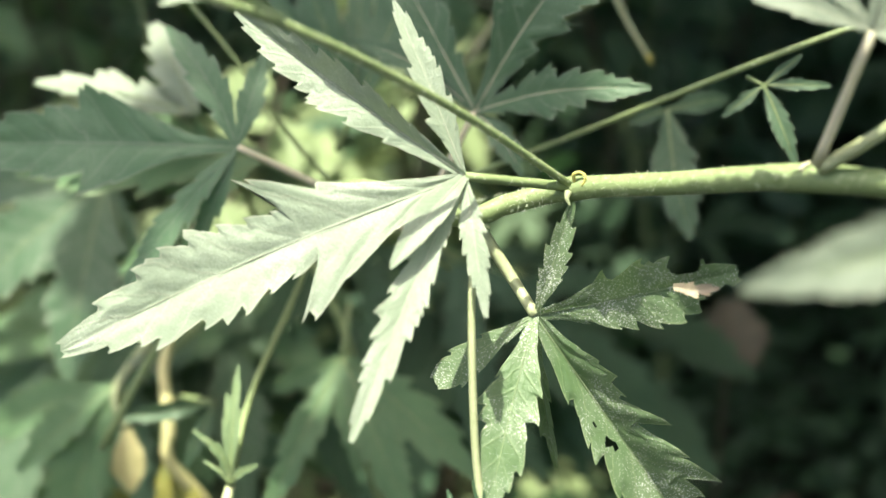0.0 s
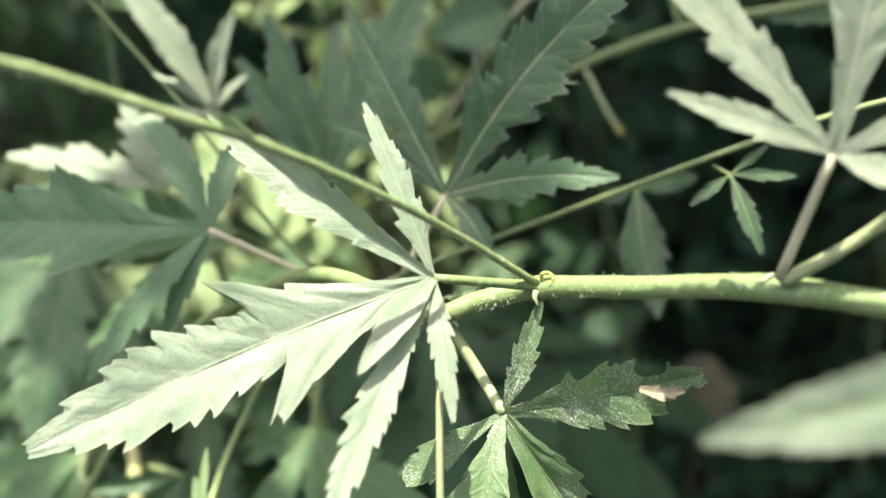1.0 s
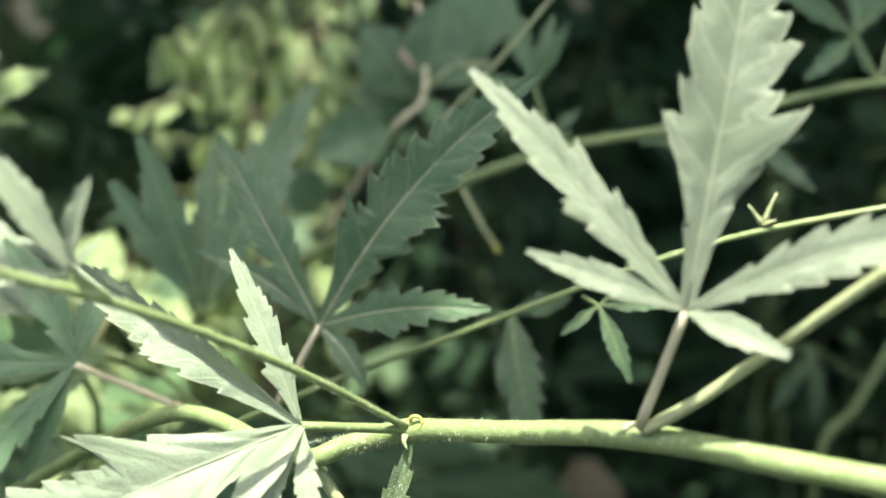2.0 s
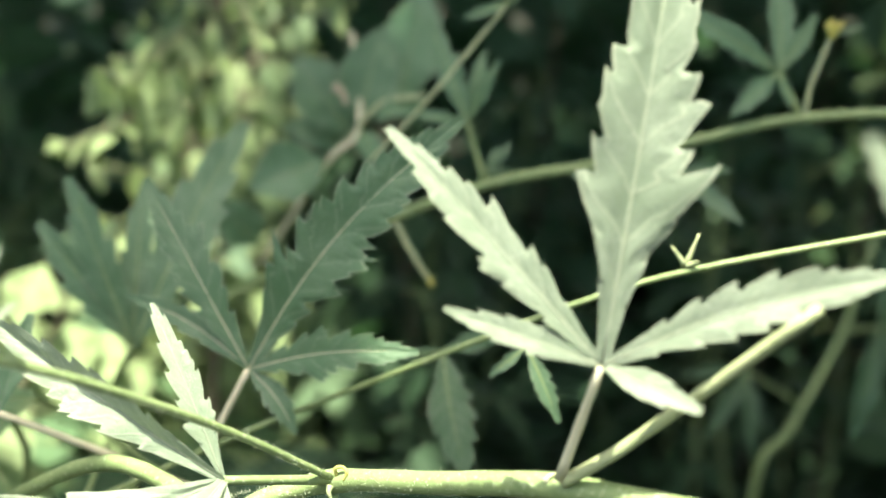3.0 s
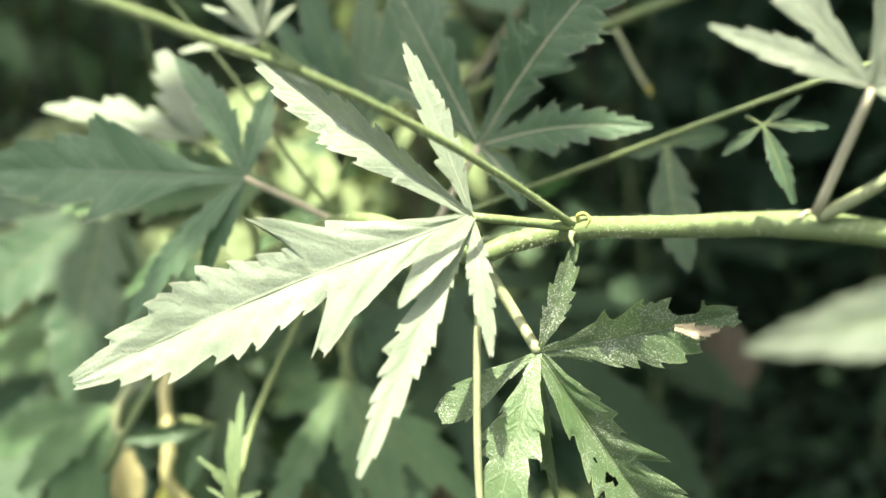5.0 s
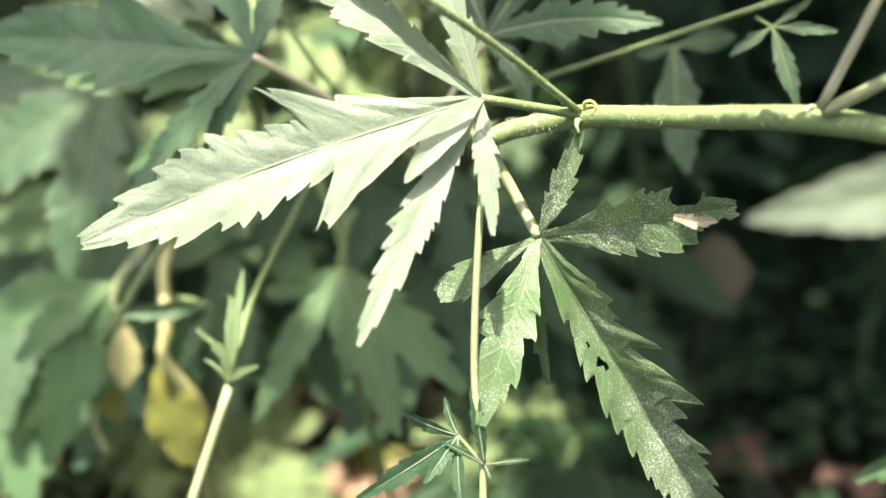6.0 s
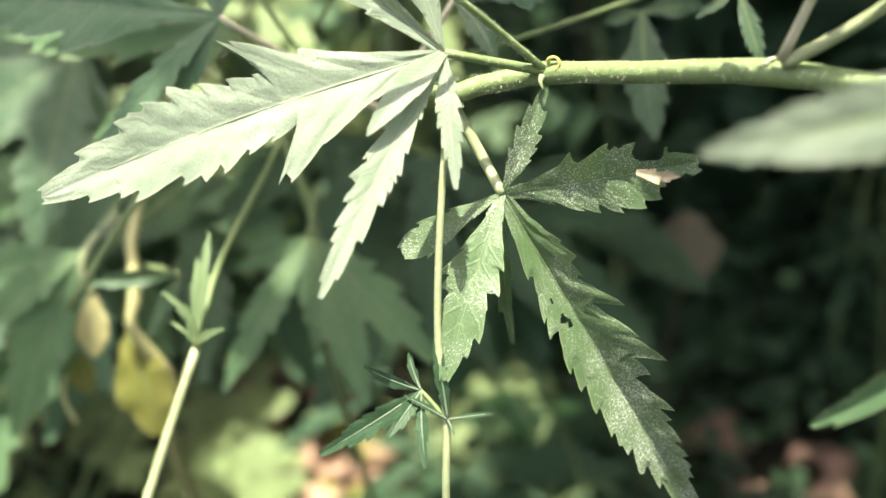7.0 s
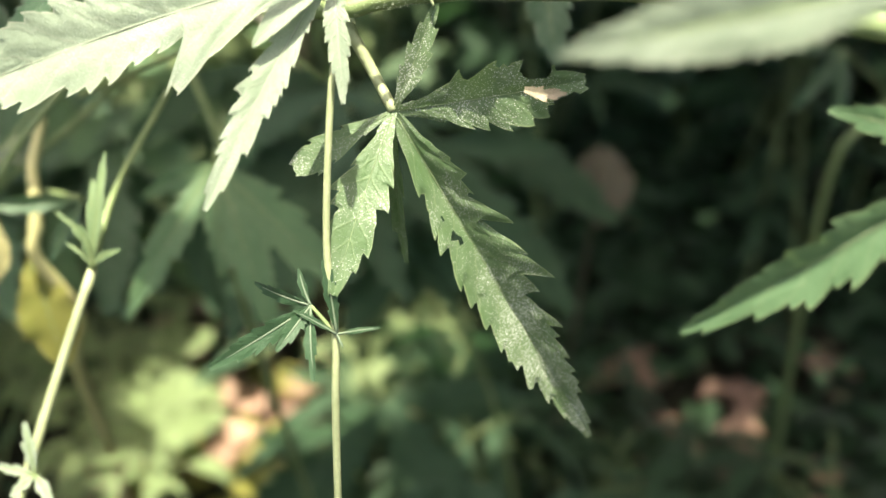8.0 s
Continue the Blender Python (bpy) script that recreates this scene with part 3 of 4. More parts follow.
for tip in ((0.0880, 0.4012, 0.7318), (0.1098, 0.4004, 0.7426), (0.1001, 0.4037, 0.7463)):
    leaf(rear, (0.1025, 0.3998, 0.7363), GREY, [(tip, 0.16, dict(teeth=4))], GREEN_LEAF, label="tiny young leaf")
part("twig", tube([(0.0660, 0.4213, 0.6531), (0.0725, 0.4156, 0.6404), (0.0778, 0.4115, 0.6319)], 0.001, 0.0008), PALE_STEM, rear)
part("bud", tube([(0.0774, 0.4115, 0.6333), (0.0785, 0.4102, 0.6300)], 0.0013, 0.0006, 8, 4), BUD, rear, "yellow bud")
leaf(rear, (0.0694, 0.3344, 0.6375), GREY, [((0.0733, 0.3112, 0.6047), 0.19, dict(teeth=8, sway=0.03)), ((0.0906, 0.3440, 0.6378), 0.17, dict(teeth=6)), ((0.0595, 0.3432, 0.6311), 0.2, dict(teeth=5))], GREEN_LEAF, label="hanging grey-green lobed leaf", fold=0.2)
leaf(rear, (0.1696, 0.4070, 0.6730), GREY, [((0.1911, 0.4028, 0.6734), 0.13, dict(teeth=5)), ((0.1891, 0.3869, 0.6577), 0.13, dict(teeth=6)), ((0.1315, 0.4140, 0.6706), 0.1, dict(teeth=6))], GREEN_LEAF, label="small grey-green lobed leaf")

# ---- plant with the broad dark leaf ----
broad = thing("mallow_plant", "shaded plant with a broad dark grey-green leaf on a reddish stalk", "plant")
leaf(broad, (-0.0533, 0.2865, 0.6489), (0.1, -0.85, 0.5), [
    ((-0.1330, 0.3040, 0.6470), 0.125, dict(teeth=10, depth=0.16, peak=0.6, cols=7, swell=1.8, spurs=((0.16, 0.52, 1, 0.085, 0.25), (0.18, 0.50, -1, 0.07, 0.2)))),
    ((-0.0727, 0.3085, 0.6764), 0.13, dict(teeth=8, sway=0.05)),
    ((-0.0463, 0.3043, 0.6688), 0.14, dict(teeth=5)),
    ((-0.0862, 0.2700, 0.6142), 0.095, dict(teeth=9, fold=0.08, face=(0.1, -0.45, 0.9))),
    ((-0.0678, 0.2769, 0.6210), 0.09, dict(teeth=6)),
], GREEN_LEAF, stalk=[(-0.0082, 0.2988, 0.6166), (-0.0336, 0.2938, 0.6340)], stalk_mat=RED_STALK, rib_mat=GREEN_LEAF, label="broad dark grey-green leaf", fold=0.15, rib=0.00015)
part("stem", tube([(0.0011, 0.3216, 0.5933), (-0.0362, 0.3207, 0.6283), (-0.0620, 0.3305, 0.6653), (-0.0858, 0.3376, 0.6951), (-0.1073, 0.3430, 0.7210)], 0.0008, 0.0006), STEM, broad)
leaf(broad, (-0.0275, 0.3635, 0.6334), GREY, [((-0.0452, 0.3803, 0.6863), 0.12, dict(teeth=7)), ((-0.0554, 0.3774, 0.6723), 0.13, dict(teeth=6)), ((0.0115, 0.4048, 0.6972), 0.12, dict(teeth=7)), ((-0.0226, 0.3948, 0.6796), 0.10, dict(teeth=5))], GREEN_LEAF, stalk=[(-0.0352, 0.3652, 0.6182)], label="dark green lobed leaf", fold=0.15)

sunny = thing("mallow_plant", "plant with leaves coloured pale for sun beside a green one", "plant")
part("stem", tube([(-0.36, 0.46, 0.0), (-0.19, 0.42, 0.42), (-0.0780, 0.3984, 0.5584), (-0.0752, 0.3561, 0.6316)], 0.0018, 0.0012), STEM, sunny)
# the first two leaves are paler in colour to look sunlit
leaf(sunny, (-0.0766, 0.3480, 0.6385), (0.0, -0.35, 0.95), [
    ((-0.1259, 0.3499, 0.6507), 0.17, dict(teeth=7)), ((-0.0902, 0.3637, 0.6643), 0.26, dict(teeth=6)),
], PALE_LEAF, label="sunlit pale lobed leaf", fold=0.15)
leaf(sunny, (-0.127, 0.49, 0.672), (0.0, -0.5, 0.85), [
    ((-0.095, 0.49, 0.688), 0.26, dict(teeth=8, depth=0.15)), ((-0.118, 0.50, 0.700), 0.3, dict(teeth=6)), ((-0.105, 0.485, 0.668), 0.26, dict(teeth=6)),
], LIT_LEAF, stalk=[(-0.0780, 0.3984, 0.5584), (-0.115, 0.465, 0.60)], stalk_r=0.0007, label="broad lobed leaf coloured pale for sun", fold=0.15)
leaf(sunny, (-0.1370, 0.4384, 0.5842), (0.1, -0.7, 0.7), [
    ((-0.1482, 0.3809, 0.5217), 0.18, dict(teeth=9, spurs=((0.3, 0.45, 1, 0.05), (0.3, 0.45, -1, 0.05)))), ((-0.1966, 0.4055, 0.5432), 0.21, dict(teeth=7, spurs=((0.35, 0.5, -1, 0.06),))), ((-0.1249, 0.4170, 0.5463), 0.14, dict(teeth=7)), ((-0.2030, 0.4475, 0.5774), 0.18, dict(teeth=6)),
], GREEN_LEAF, stalk=[(-0.1234, 0.4535, 0.5913)], label="broad green lobed leaf", fold=0.15)

# ---- pale lit leaves in the middle distance ----
middle = thing("shrub", "shrub with broad rounded leaves coloured pale for sun", "plant")
part("stem", tube([(-0.42, 0.70, 0.0), (-0.24, 0.64, 0.38), (-0.11, 0.60, 0.52), (-0.075, 0.60, 0.60)], 0.0025, 0.0012), BARK, middle)
# sun on these leaves is partly in their light colour
for base, tip in (((-0.0820, 0.5750, 0.5600), (-0.0740, 0.5500, 0.5390)), ((-0.0590, 0.5750, 0.5530), (-0.0720, 0.5500, 0.5310)), ((-0.1220, 0.5750, 0.5160), (-0.1070, 0.5500, 0.4920)), ((-0.1430, 0.5750, 0.5100), (-0.1610, 0.5500, 0.4990)), ((-0.0910, 0.5750, 0.5910), (-0.1020, 0.5500, 0.5690)), ((-0.0480, 0.5750, 0.5350), (-0.0590, 0.5500, 0.5200)), ((-0.1480, 0.5750, 0.4810), (-0.1230, 0.5500, 0.4750))):
    at = Vector(base)
    leaf(middle, base, (0.05, -0.6, 0.8), [(tip, 0.4, dict(teeth=9, depth=0.1, stalk=0.1, peak=0.45))], LIT_LEAF, stalk=[(-0.095 + 0.2 * (at.x + 0.095), 0.605, at.z - 0.02)], stalk_mat=PALE_STEM, label="broad rounded leaf coloured pale for sun", rib=0.0004)

# ---- plant with rounded leaves ----
ROUND = dict(depth=0.08, stalk=0.08, peak=0.42)
rounded = thing("shrub", "shrub with rounded soft green leaves on a purplish stem", "plant")
part("stem", tube([(0.0138, 0.5414, 0.5954), (0.0447, 0.4923, 0.6584), (0.0595, 0.4949, 0.6746), (0.0604, 0.5287, 0.7101)], 0.0014, 0.001), RED_STALK, rounded, "purplish stem")
part("leaf_stalk", tube([(0.0595, 0.4949, 0.6746), (0.0703, 0.4911, 0.6854), (0.0864, 0.4837, 0.6891)], 0.0013, 0.001), PALE_STEM, rounded)
for base, tip, wide in (((0.0446, 0.4907, 0.6599), (0.0119, 0.4858, 0.6515), 0.42), ((0.0600, 0.4998, 0.6735), (0.0723, 0.5167, 0.7134), 0.3), ((0.0575, 0.5142, 0.6668), (0.0353, 0.5301, 0.6992), 0.36), ((0.0601, 0.4943, 0.6732), (0.0660, 0.4777, 0.6601), 0.25),
                        ((0.0580, 0.5223, 0.6596), (0.0281, 0.5315, 0.6681), 0.25), ((0.0793, 0.5231, 0.6743), (0.0973, 0.5487, 0.7271), 0.25), ((0.0144, 0.5255, 0.6122), (-0.0021, 0.5261, 0.6350), 0.42), ((0.0879, 0.4935, 0.6871), (0.0646, 0.4848, 0.6794), 0.2)):
    leaf(rounded, base, GREY, [(tip, wide, dict(teeth=9, **ROUND))], GREEN_LEAF, label="rounded soft green leaf", rib=0.0005)
part("withered_flower", tube([(0.0495, 0.4924, 0.6923), (0.0524, 0.4886, 0.6895), (0.0537, 0.4868, 0.6850)], 0.0022, 0.001, 7, 4), DRY_PATCH, rounded, "withered whitish flower")

# ---- dim plant at the back ----
dim = thing("mallow_plant", "dim shaded plant with a slanting stem", "plant")
part("stem", tube([(0.40, 0.72, -0.01), (0.3051, 0.5862, 0.4007), (0.3241, 0.5832, 0.4649), (0.3562, 0.5952, 0.5183), (0.3785, 0.6099, 0.5734)], 0.003, 0.002), STEM, dim)
# leaf colour lowered here in place of the shade at the back
leaf(dim, (0.3730, 0.5835, 0.5254), GREY, [((0.3471, 0.5573, 0.4662), 0.13, dict(teeth=8)), ((0.3871, 0.5535, 0.4788), 0.13, dict(teeth=7)), ((0.4092, 0.5622, 0.5166), 0.13, dict(teeth=6)), ((0.3847, 0.6064, 0.5669), 0.12, dict(teeth=6))], DEEP_SHADE_LEAF, stalk=[(0.3562, 0.5952, 0.5183)], label="lobed leaf coloured dark for shade")
leaf(dim, (0.2829, 0.5650, 0.5123), GREY, [((0.2545, 0.5489, 0.4804), 0.13, dict(teeth=8)), ((0.2790, 0.5418, 0.4744), 0.13, dict(teeth=7)), ((0.2479, 0.5711, 0.5093), 0.13, dict(teeth=6))], DEEP_SHADE_LEAF, stalk=[(0.3315, 0.5856, 0.4762)], label="lobed leaf coloured dark for shade")

withered = thing("withered_plant", "thin dark stem with one dead brown leaf", "plant")
part("stem", tube([(0.17, 0.66, -0.01), (0.172, 0.63, 0.25), (0.1679, 0.6071, 0.4267)], 0.0016, 0.0008), BARK, withered)
leaf(withered, (0.1679, 0.6067, 0.4261), (0, -0.8, 0.6), [((0.1638, 0.5728, 0.3904), 0.42, dict(teeth=9, depth=0.06, stalk=0.3, peak=0.45, sway=0.04))], BROWN_LEAF, rib_mat=BROWN_LEAF, label="dead brown hanging leaf")

# ---- upright pale stems below ----
upright = thing("seedling_plant", "upright pale stem with a whorl of small toothed leaves", "plant")
part("stem", tube([(0.0095, 0.1609, 0.5242), (0.0071, 0.1707, 0.5822), (0.0067, 0.1764, 0.6005), (0.0045, 0.1838, 0.6197), (0.0050, 0.1952, 0.6483), (0.0067, 0.2050, 0.6575)], 0.0009, 0.0007, 10, 6), PALE_STEM, upright, "pale upright stem")
# dark colour on these leaves replaces shade that does not reach them
leaf(upright, (0.0015, 0.1796, 0.6059), (-0.3, -0.93, 0.15), [
    ((-0.0189, 0.1704, 0.5965), 0.11, dict(teeth=7)), ((-0.0052, 0.1702, 0.6011), 0.15, dict(teeth=5)), ((-0.0106, 0.1871, 0.6064), 0.12, dict(teeth=5)), ((-0.0013, 0.1868, 0.6104), 0.13, dict(teeth=4)), ((0.0026, 0.1670, 0.5959), 0.10, dict(teeth=5)),
], DEEP_SHADE_LEAF, stalk=[(0.0064, 0.1764, 0.6016)], stalk_r=0.0005, label="small toothed leaf coloured dark for shade", rib=0.0003, rib_mat=GREEN_LEAF)
leaf(upright, (0.0070, 0.1757, 0.6015), (0.0, -0.6, 0.8), [((0.0160, 0.1738, 0.6047), 0.07, dict(teeth=6)), ((-0.0022, 0.1768, 0.6068), 0.07, dict(teeth=6)), ((0.0039, 0.1835, 0.6172), 0.09, dict(teeth=7)), ((0.0084, 0.1726, 0.6000), 0.1, dict(teeth=3))], DEEP_SHADE_LEAF, label="narrow toothed leaves at a node", rib=0.0003, rib_mat=GREEN_LEAF)
pale = thing("seedling_plant", "leaning pale green stem with narrow bracts", "plant")
part("stem", tube([(-0.0884, 0.1859, 0.4810), (-0.0713, 0.2240, 0.5335), (-0.0588, 0.2471, 0.5692)], 0.0015, 0.0013, 10, 6), PALE_STEM, pale, "pale leaning stem")
part("stem", tube([(-0.0588, 0.2471, 0.5692), (-0.0562, 0.2745, 0.5793), (-0.0465, 0.3149, 0.5906), (-0.0373, 0.3559, 0.6028)], 0.0011, 0.0008), STEM, pale)
leaf(pale, (-0.0586, 0.2461, 0.5704), (0, -0.75, 0.65), [((-0.0676, 0.2500, 0.5850), 0.09, dict(teeth=4, sway=0.16)), ((-0.0500, 0.2440, 0.5775), 0.12, dict(teeth=4, sway=-0.10)), ((-0.0560, 0.2640, 0.5960), 0.06, dict(teeth=6)), ((-0.0592, 0.2600, 0.5900), 0.06, dict(teeth=4)), ((-0.0655, 0.2490, 0.5760), 0.09, dict(teeth=3, sway=0.12))], SOFT_LEAF, label="narrow grey-green bracts at a node")
leaf(pale, (-0.0712, 0.2134, 0.5267), (0, -0.6, 0.8), [((-0.0822, 0.2153, 0.5280), 0.14, dict(teeth=4)), ((-0.0743, 0.2210, 0.5383), 0.14, dict(teeth=4)), ((-0.0763, 0.2069, 0.5251), 0.2, dict(teeth=4)), ((-0.0655, 0.2055, 0.5244), 0.2, dict(teeth=4))], PALE_LEAF, label="small pale leaves at a node")
yellow = thing("wilting_plant", "yellowing stem with yellow and pinkish wilting leaves", "plant")
part("stem", tube([(-0.11, 0.45, 0.32), (-0.103, 0.38, 0.432), (-0.0940, 0.360, 0.468), (-0.0940, 0.352, 0.485), (-0.1030, 0.3460, 0.5090), (-0.1020, 0.3480, 0.5210), (-0.1020, 0.3520, 0.5330), (-0.1030, 0.3580, 0.5410), (-0.1010, 0.3700, 0.5530)], 0.0028, 0.0020, 12, 6, knots=((0.62, 0.2), (0.72, 0.15))), YELLOW_STEM, yellow, "pale yellow stem")
leaf(yellow, (-0.1060, 0.3520, 0.5060), (0, -0.7, 0.7), [((-0.0960, 0.3400, 0.4640), 0.26, dict(teeth=6, depth=0.12, peak=0.5)), ((-0.1070, 0.3450, 0.4890), 0.2, dict(teeth=5, depth=0.12))], YELLOW_LEAF, label="olive-yellow wilting leaf with brown blotches", stalk_mat=YELLOW_STEM)
leaf(yellow, (-0.1180, 0.3520, 0.5200), (0.1, -0.8, 0.6), [((-0.1170, 0.3400, 0.5000), 0.27, dict(teeth=4, depth=0.06, peak=0.5, stalk=0.3))], WILTED_LEAF, rib_mat=YELLOW_STEM, stalk=[(-0.1100, 0.3700, 0.5450), (-0.1190, 0.3600, 0.5370), (-0.1220, 0.3550, 0.5290)], stalk_mat=PALE_STEM, stalk_r=0.0016, label="pinkish yellow wilting leaf")
leaf(yellow, (-0.1310, 0.3600, 0.4900), (0.1, -0.8, 0.6), [((-0.1240, 0.3500, 0.4760), 0.3, dict(teeth=4, depth=0.06))], YELLOW_LEAF, stalk=[(-0.1310, 0.3500, 0.4620), (-0.1360, 0.3550, 0.4730)], stalk_mat=YELLOW_STEM, label="small yellow leaf")
leaf(yellow, (-0.1050, 0.3620, 0.5390), (0.1, -0.6, 0.8), [((-0.1150, 0.3550, 0.5460), 0.22, dict(teeth=4, depth=0.1))], PALE_LEAF, label="small pale leaf")
leaf(yellow, (-0.0810, 0.3350, 0.5400), (0.1, -0.9, 0.35), [((-0.1130, 0.3250, 0.5420), 0.11, dict(teeth=8, depth=0.2, fold=0.5)), ((-0.0920, 0.3250, 0.5210), 0.13, dict(teeth=6, depth=0.2))], GREEN_LEAF, stalk=[(-0.0980, 0.3520, 0.5330)], label="dull green lobed leaf beside the yellow stem")

# ---- hanging leaves low down ----
low = thing("mallow_plant", "shaded plant low down with long hanging lobed leaves", "plant")
part("stem", tube([(0.02, 0.62, 0.0), (-0.0297, 0.3773, 0.4575), (-0.0360, 0.3657, 0.5387), (-0.0480, 0.3743, 0.5737)], 0.002, 0.0015), STEM, low)
leaf(low, (-0.0383, 0.3570, 0.5435), (0, -0.75, 0.65), [
    ((-0.0670, 0.3180, 0.5010), 0.105, dict(teeth=9)), ((-0.0340, 0.3300, 0.5120), 0.13, dict(teeth=7)), ((-0.0150, 0.3150, 0.4990), 0.125, dict(teeth=9, peak=0.5)), ((0.0083, 0.3257, 0.5110), 0.16, dict(teeth=7)), ((-0.0652, 0.3602, 0.5270), 0.14, dict(teeth=6)),
], FAR_LEAF, stalk=[(-0.0358, 0.3705, 0.5574)], label="hanging shaded lobed leaf with grey-green lobes", fold=0.2)
leaf(low, (-0.1240, 0.3620, 0.5320), (0.1, -0.5, 0.85), [
    ((-0.1480, 0.3300, 0.4710), 0.17, dict(teeth=10, cols=6, spurs=((0.3, 0.45, 1, 0.05), (0.3, 0.42, -1, 0.05)))), ((-0.1580, 0.3450, 0.5080), 0.2, dict(teeth=7)), ((-0.1290, 0.3400, 0.4920), 0.16, dict(teeth=7)), ((-0.1840, 0.3680, 0.5070), 0.17, dict(teeth=7)),
], FAR_LEAF, stalk=[(-0.1056, 0.3764, 0.5534)], label="hanging soft green lobed leaf half in shade")
leaf(low, (-0.0589, 0.3551, 0.6205), (0.1, -0.7, 0.7), [
    ((-0.1040, 0.3296, 0.5927), 0.10, dict(teeth=9)), ((-0.1481, 0.3684, 0.6182), 0.2, dict(teeth=8)), ((-0.1022, 0.3619, 0.6095), 0.2, dict(teeth=7)),
], FAR_LEAF, stalk=[(-0.0483, 0.3874, 0.5969)], label="shaded lobed leaf")
part("stem", tube([(-0.1099, 0.3007, 0.5465), (-0.0849, 0.3097, 0.5835), (-0.0598, 0.3313, 0.6028)], 0.0014, 0.0012), STEM, low)


# ---- leaf patterns shared by the plants around ----
def palmate(name, lobes, mat, teeth=7):
    bm = bmesh.new()
    for n, (turn, size, width) in enumerate(lobes):
        a = radians(turn)
        lobe(bm, (0, 0, 0), (size * math.sin(a), size * math.cos(a), -0.12 * size), (0, 0, 1), width, teeth=teeth, cols=2, sub=2, fold=0.25, bow=0.06, seed=n, depth=0.35)
    return mesh_of(name, bm, mat)


def ovate(name, mat, width=0.32, teeth=9):
    bm = bmesh.new()
    lobe(bm, (0, 0, 0), (0, 1, -0.2), (0, 0, 1), width, teeth=teeth, cols=3, sub=2, fold=0.2, bow=0.1, depth=0.12, stalk=0.05, peak=0.4)
    return mesh_of(name, bm, mat)


FIVE = ((0, 1.0, 0.12), (48, 0.8, 0.11), (-50, 0.78, 0.11), (98, 0.5, 0.13), (-100, 0.48, 0.13))
THREE = ((0, 1.0, 0.15), (58, 0.7, 0.14), (-55, 0.72, 0.14))
WIDE = ((0, 1.0, 0.2), (62, 0.75, 0.17), (-60, 0.78, 0.17))
LOBED = [palmate("leaf", FIVE, FAR_LEAF), palmate("leaf", THREE, FAR_LEAF), palmate("leaf", WIDE, FAR_LEAF)]
SHADED = [palmate("leaf", FIVE, GREEN_LEAF), palmate("leaf", THREE, GREEN_LEAF), palmate("leaf", WIDE, GREEN_LEAF)]
# oval and lobed leaves whose dark colour stands for shade
GLOOMY = [ovate("leaf", DEEP_SHADE_LEAF), ovate("leaf", DEEP_SHADE_LEAF, 0.24, 11)]
# the same lobed leaves in the colours darkened for shade
BIG_DIM = [palmate("leaf", WIDE, DEEP_SHADE_LEAF), palmate("leaf", THREE, SHADE_LEAF)]
DIM = [palmate("leaf", FIVE, DEEP_SHADE_LEAF), palmate("leaf", THREE, DEEP_SHADE_LEAF)]
OVAL = [ovate("leaf", FAR_LEAF), ovate("leaf", FAR_LEAF, 0.24, 11)]


def place_leaf(parent, mesh, at, heading, pitch, roll, size):
    """A leaf at a point, heading outwards (0: away along +y), drooping by pitch degrees."""
    ob = part("leaf", mesh, None, parent)
    ob.matrix_basis = Matrix.Translation(at) @ pose(0, 0, 0, 0, 0, heading) @ pose(0, 0, 0, pitch, roll, 0) @ Matrix.Diagonal((size, size, size, 1))
    return ob


def bush(name, label, root, height, lean, leaves, size, meshes, seed, stem_mat=STEM, low=0.25, r=0.003, group="plants around", droop=(-35, 10), aim=None):
    """A plant with one leaning stem, and leaves on stalks all round it."""
    rnd = random.Random(seed)
    ob = thing(name, label, "plant", group)
    root = Vector(root)
    top = root + Vector((lean[0], lean[1], height))
    mid = root.lerp(top, 0.5) + Vector((rnd.uniform(-0.02, 0.02), rnd.uniform(-0.02, 0.02), 0.03))
    line = smooth_line([root, mid, top], 12)
    part("stem", tube([root, mid, top], r, r * 0.5, 7, 8), stem_mat, ob)
    for n in range(leaves):
        t = low + (1 - low) * (n + rnd.random() * 0.6) / leaves
        p = line[min(int(t * 24), 24)]
        heading = n * 137.5 + rnd.uniform(-25, 25) if aim is None else aim + rnd.uniform(-70, 70)
        out = Vector((-math.sin(radians(heading)), math.cos(radians(heading)), 0.5))
        scale = size * rnd.uniform(0.6, 1.15)
        q = p + out * scale * rnd.uniform(0.35, 0.7)
        part("leaf_stalk", tube([p, p.lerp(q, 0.5) + Vector((0, 0, 0.1 * scale)), q], 0.0011, 0.0008, 5, 3), stem_mat, ob)
        place_leaf(ob, rnd.choice(meshes), q, heading, rnd.uniform(*droop), rnd.uniform(-25, 25), scale)
    return ob


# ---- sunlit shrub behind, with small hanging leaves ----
# small leaves, most with the sun already in their colour
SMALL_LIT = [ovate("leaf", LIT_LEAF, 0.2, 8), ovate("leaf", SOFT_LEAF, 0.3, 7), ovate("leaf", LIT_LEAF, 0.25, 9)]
sunlit = thing("shrub", "shrub with many small hanging leaves coloured pale for sun", "plant")
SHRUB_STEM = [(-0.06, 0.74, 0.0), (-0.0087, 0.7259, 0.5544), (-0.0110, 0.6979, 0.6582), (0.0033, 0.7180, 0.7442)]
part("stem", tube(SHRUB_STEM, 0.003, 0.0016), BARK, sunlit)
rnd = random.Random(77)
